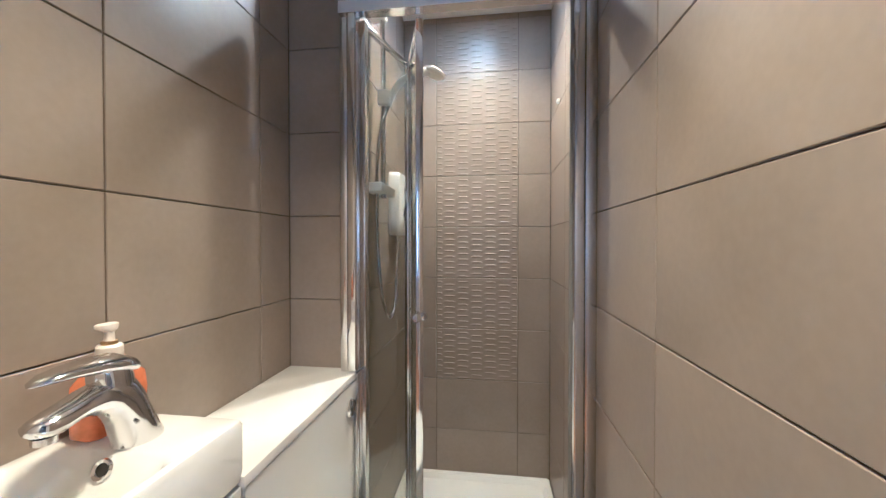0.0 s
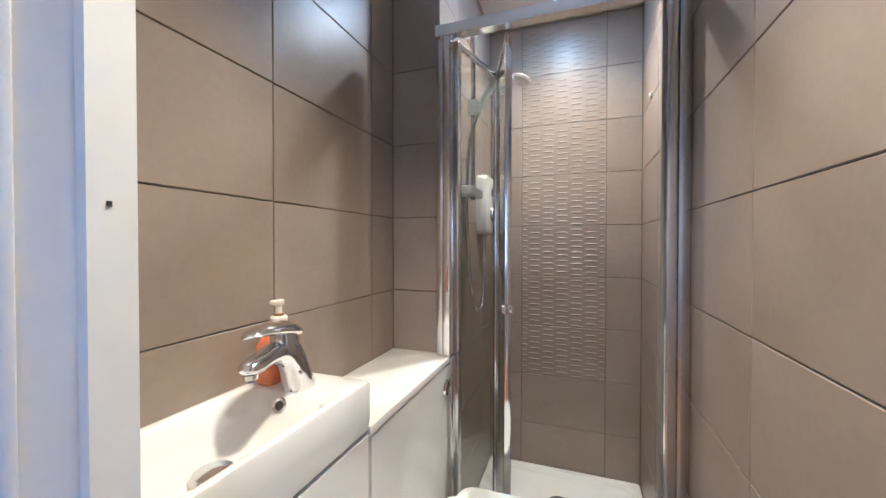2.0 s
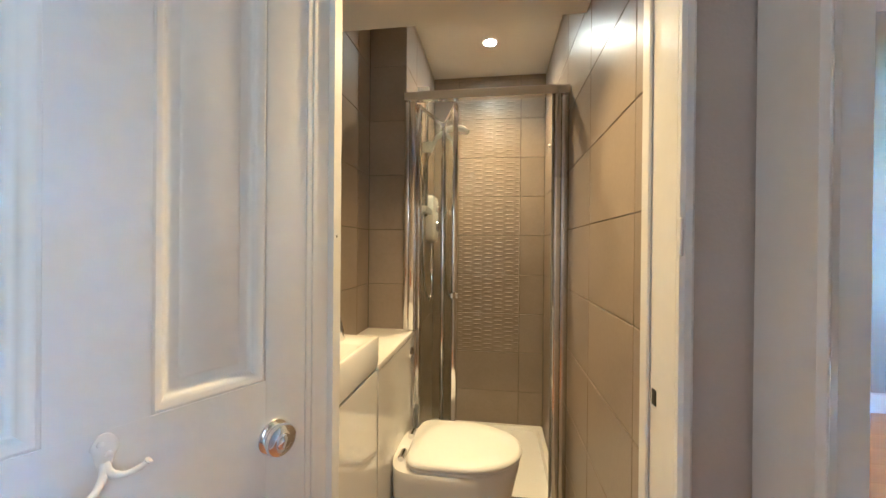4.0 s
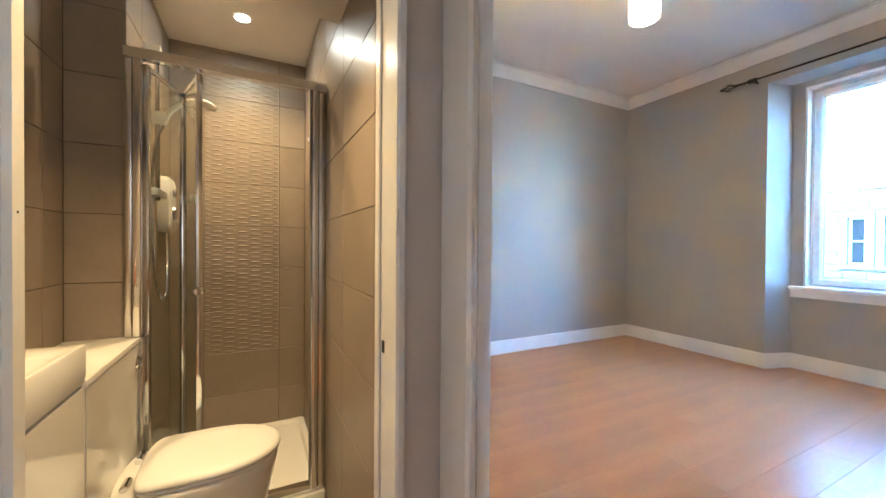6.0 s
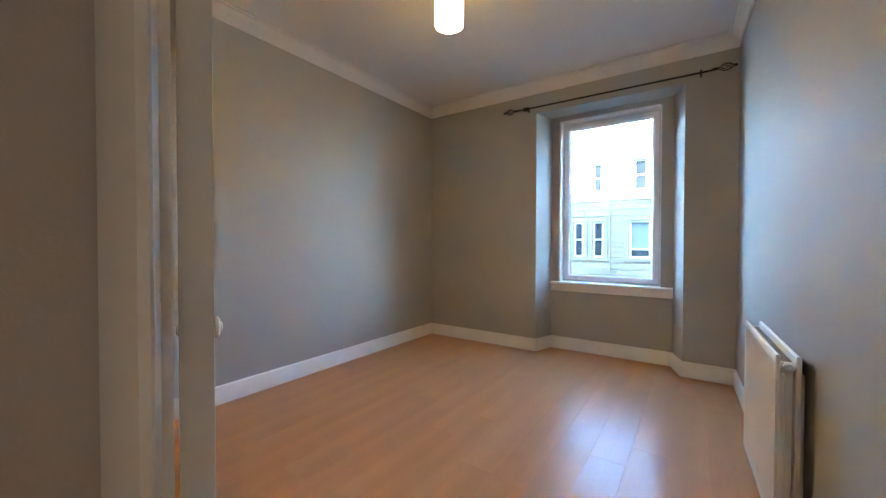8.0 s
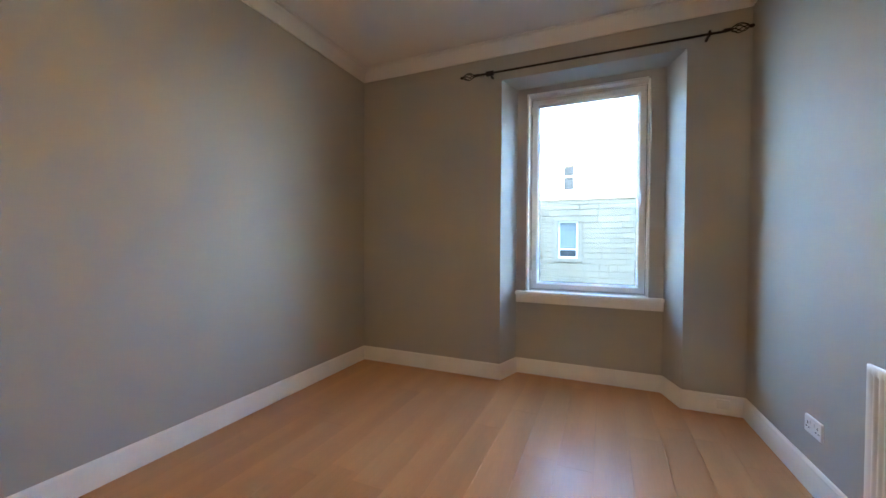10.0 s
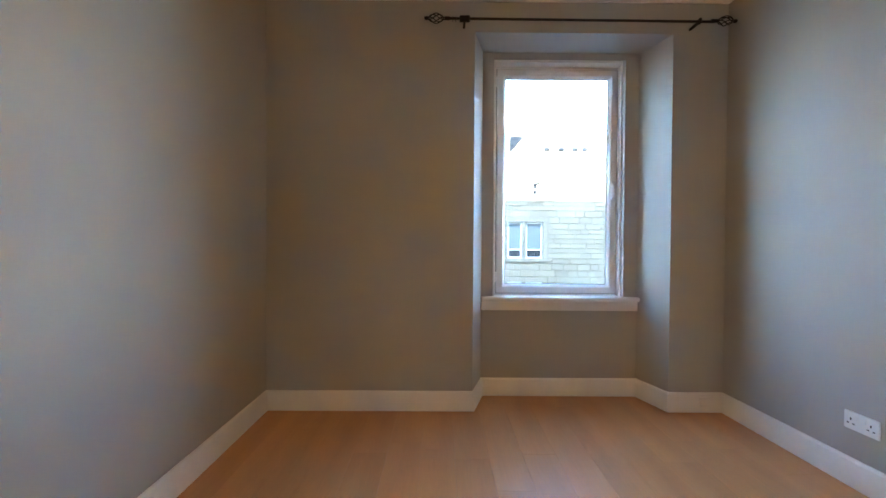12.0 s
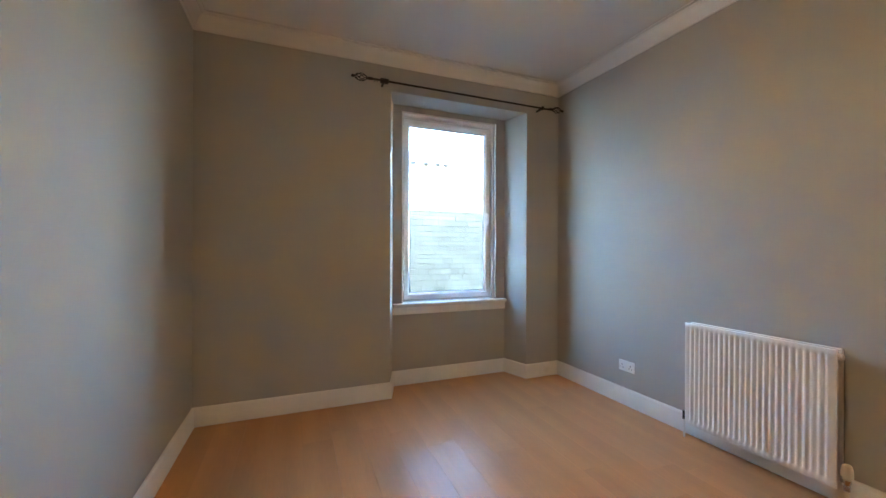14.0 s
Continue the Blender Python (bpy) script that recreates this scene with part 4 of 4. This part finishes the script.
def socket():
    xc = 3.49
    t = thing("double_socket", "white double wall socket above the skirting", "socket", Matrix.Translation((xc, south(xc) + 0.0005, 0.33)) @ pose(0, 0, 0, 0, 0, math.degrees(math.atan(SLOPE))))
    bm = loft([[(x, y, z) for x, z, y in [(p[0], p[1], d) for p in rrect(-0.074 + g, -0.044 + g, 0.074 - g, 0.044 - g, 0.005, 0)]] for d, g in ((0, 0), (0.007, 0), (0.01, 0.003))])
    part("faceplate", bm, PLASTIC, t)
    for cx in (-0.042, 0.042):
        for dx, dz, w, h in ((0, 0.008, 0.003, 0.006), (-0.012, -0.014, 0.005, 0.0025), (0.012, -0.014, 0.005, 0.0025)):
            part("pin_slot", box((cx + dx - w, 0.0098, dz - h), (cx + dx + w, 0.0106, dz + h)), DARK, t, "dark pin slot")
        sx = cx + (0.024 if cx < 0 else -0.024)
        part("switch", box((sx - 0.006, 0.0095, 0.008), (sx + 0.006, 0.014, 0.03), 0.002), PLASTIC, t)
    j = thing("skirting_box", "small white painted junction box on the skirting", "junction box")
    part("cover", box((EX - 0.036, -0.635, 0.052), (EX - 0.0195, -0.555, 0.118), 0.004, None, 2), TRIM, j)


def pendant():
    t = thing("pendant_lamp", "lit cylindrical pendant shade hanging from the ceiling", "pendant lamp")
    x, y, zb, zt, r = 2.085, 0.741, 2.482, 2.7, 0.082
    part("shade", loft([ring(r, zt, 40, (x, y)), ring(r, zb + 0.003, 40, (x, y)), ring(r - 0.004, zb, 40, (x, y)), ring(r - 0.006, zb + 0.004, 40, (x, y)), ring(r - 0.006, zt, 40, (x, y))], (False, False)), SHADE, t, "glowing cream shade", 50)
    part("diffuser", lathe([(0, 0), (0.06, 0), (0.07, 0.004), (0.074, 0.01), (0, 0.012)], 32, pose(x, y, zb + 0.006)), LAMP_FACE, t, "bright lamp face inside the shade")
    for z in (zb + 0.001, zb + 0.028, zt - 0.01):
        pts = [(x + (r + 0.0015) * math.cos(a), y + (r + 0.0015) * math.sin(a), z) for a in (2 * math.pi * k / 40 for k in range(41))]
        part("hoop", tube(pts, 0.0012, 6), BRASS, t, "thin brass hoop")
    for a in (0.6, 2.1, 3.9, 5.2):
        pts = [(x + (r + 0.0012) * math.cos(a + 0.25 * math.sin(7 * s)), y + (r + 0.0012) * math.sin(a + 0.25 * math.sin(7 * s)), zb + 0.03 + s * 0.2) for s in (k / 12 for k in range(13))]
        part("crackle_line", tube(pts, 0.0009, 5), BRASS, t)
    part("flex", tube([(x, y, zt - 0.05), (x, y, BED_H - 0.03)], 0.0035, 8), PLASTIC, t)
    part("lamp_holder", lathe([(0, 0), (0.018, 0), (0.019, 0.04), (0.01, 0.06), (0, 0.061)], 18, pose(x, y, zt - 0.075)), PLASTIC, t)
    part("ceiling_rose", lathe([(0, 0), (0.02, 0), (0.04, 0.012), (0.046, 0.03), (0, 0.0305)], 24, pose(x, y, BED_H - 0.031)), PLASTIC, t)


for build in (window, curtain_rod, radiator, socket, pendant):
    build()


# ---- street and the building opposite ----
structure("ground", boxes(((-80, -200, -7.2), (200, 200, -7.0))), ROAD, "dark asphalt street far below", "ground")
FX = 19.0
rows_z = [(0.55, 2.25), (3.62, 5.0), (3.45, 4.1)]
WIN = [(4.16, 4.62, 0), (3.25, 3.73, 0), (1.28, 2.15, 0), (-2.49, -1.8, 0), (-3.45, -2.65, 0), (3.3, 3.75, 1), (1.42, 2.0, 1), (-3.25, -2.9, 2),
       (7.2, 8.0, 0), (7.2, 8.0, 1), (-9.2, -8.3, 0), (-9.2, -8.3, 1)]


def opposite():
    t = thing("apartment_building", "pale sandstone tenement opposite with sash windows, its upper part sunlit", "building")
    holes = [(a, b, *rows_z[k]) for a, b, k in WIN] + [(a, b, -2.35, -0.55) for a, b, k in WIN if k == 0]
    ys = sorted({-14.0, 12.0, *[h[0] for h in holes], *[h[1] for h in holes]})
    zs = sorted({-7.0, 6.3, *[h[2] for h in holes], *[h[3] for h in holes]})
    bm = bmesh.new()
    for a, b in zip(ys, ys[1:]):
        for c, d in zip(zs, zs[1:]):
            if any(h[0] <= a and b <= h[1] and h[2] <= c and d <= h[3] for h in holes):
                continue
            box((FX, a, c), (FX + 0.6, b, d), 0, bm)
    part("wall", bm, MORTAR, t, "", 0)
    rng = random.Random(11)
    verts, faces = [], []
    z = -2.6
    while z < 6.2:
        h = rng.choice((0.22, 0.26, 0.3))
        y = -12.0 - rng.random()
        while y < 11:
            w = rng.uniform(0.35, 0.95)
            a, b, c, d = y + 0.008, y + w - 0.008, z + 0.008, min(z + h, 6.3) - 0.008
            y += w
            spans = [(a, b)]
            for h0, h1, h2, h3 in holes:
                if c < h3 + 0.2 and d > h2 - 0.16:
                    cut = []
                    for s0, s1 in spans:
                        if s1 <= h0 - 0.2 or s0 >= h1 + 0.2:
                            cut.append((s0, s1))
                        else:
                            if s0 < h0 - 0.2:
                                cut.append((s0, h0 - 0.2))
                            if s1 > h1 + 0.2:
                                cut.append((h1 + 0.2, s1))
                    spans = cut
            for s0, s1 in spans:
                if s1 - s0 < 0.05:
                    continue
                n, p, e = len(verts), rng.uniform(0.01, 0.03), 0.012
                for x, g in ((FX, 0), (FX - p, e)):
                    verts += [(x, s0 + g, c + g), (x, s1 - g, c + g), (x, s1 - g, d - g), (x, s0 + g, d - g)]
                faces += [(n + 4, n + 7, n + 6, n + 5)] + [(n + i, n + 4 + i, n + 4 + (i + 1) % 4, n + (i + 1) % 4) for i in range(4)]
        z += h
    me = bpy.data.meshes.new("mesh")
    me.from_pydata(verts, [], faces)
    me.materials.append(STONE)
    st = part("stonework", me, None, t, "coursed sandstone blocks")
    st["kind"] = "stuff"
    part("string_course", box((FX - 0.05, -14, 3.2), (FX, 12, 3.34), 0.01), DRESSED, t)
    part("slate_cheek", loft([[(FX - 0.06, -1.85, 6.2), (FX - 0.06, -2.48, 6.2), (FX - 0.06, -1.85, 5.42)], [(FX - 0.01, -1.85, 6.2), (FX - 0.01, -2.48, 6.2), (FX - 0.01, -1.85, 5.42)]]), SLATE, t, "dark slate cheek of a dormer")
    part("roof", prism([(FX + 0.02, -14), (FX + 5, -14), (FX + 5, 12), (FX + 0.02, 12)], 6.302, 6.36), SLATE, t)
    part("rainwater_pipe", tube([(FX - 0.06, 2.95, -6), (FX - 0.06, 2.95, 3.2)], 0.035, 8), DRESSED, t)
    for y in (-3.57, -4.24, -4.88, -5.33):
        part("vent", box((FX - 0.09, y - 0.13, 5.56), (FX + 0.01, y + 0.13, 5.7), 0.004), ROOMDARK, t)
    for i, (a, b, c, d) in enumerate(holes):
        lo = max([h[1] for h in holes if h[2] == c and h[1] <= a], default=-99)
        hi = min([h[0] for h in holes if h[2] == c and h[0] >= b], default=99)
        ml, mr = min(0.2, (a - lo) / 2 - 0.004), min(0.2, (hi - b) / 2 - 0.004)
        w = part("window", box((FX - 0.05, a - ml, c - 0.16), (FX - 0.002, b + mr, c), 0.006), DRESSED, t, "stone framed sash window")
        part("lintel", box((FX - 0.045, a - ml, d), (FX - 0.002, b + mr, d + 0.2), 0.006), DRESSED, w)
        part("jamb_stone", box((FX - 0.04, a - ml, c + 0.002), (FX - 0.002, a, d - 0.002), 0.006), DRESSED, w)
        part("jamb_stone", box((FX - 0.04, b, c + 0.002), (FX - 0.002, b + mr, d - 0.002), 0.006), DRESSED, w)
        f = 0.075
        sash = bmesh.new()
        mid = c + (d - c) * (0.5 if i not in (2, 3, 4) else 0.24)
        for q in (((FX + 0.1, a, c), (FX + 0.16, a + f, d)), ((FX + 0.1, b - f, c), (FX + 0.16, b, d)), ((FX + 0.1, a + f, c), (FX + 0.16, b - f, c + f)), ((FX + 0.1, a + f, d - f), (FX + 0.16, b - f, d)), ((FX + 0.1, a + f, mid - 0.03), (FX + 0.16, b - f, mid + 0.03))):
            box(*q, 0.008, sash)
        part("sash", sash, SASH, w)
        part("pane", box((FX + 0.15, a + f - 0.01, c + f - 0.01), (FX + 0.158, b - f + 0.01, d - f + 0.01)), ROOMDARK, w)
        if i in (2, 3, 4):
            part("curtain", box((FX + 0.142, a + f, mid + 0.03), (FX + 0.149, b - f, d - f)), CURTAIN, w, "pale drawn curtain behind the glass")


opposite()
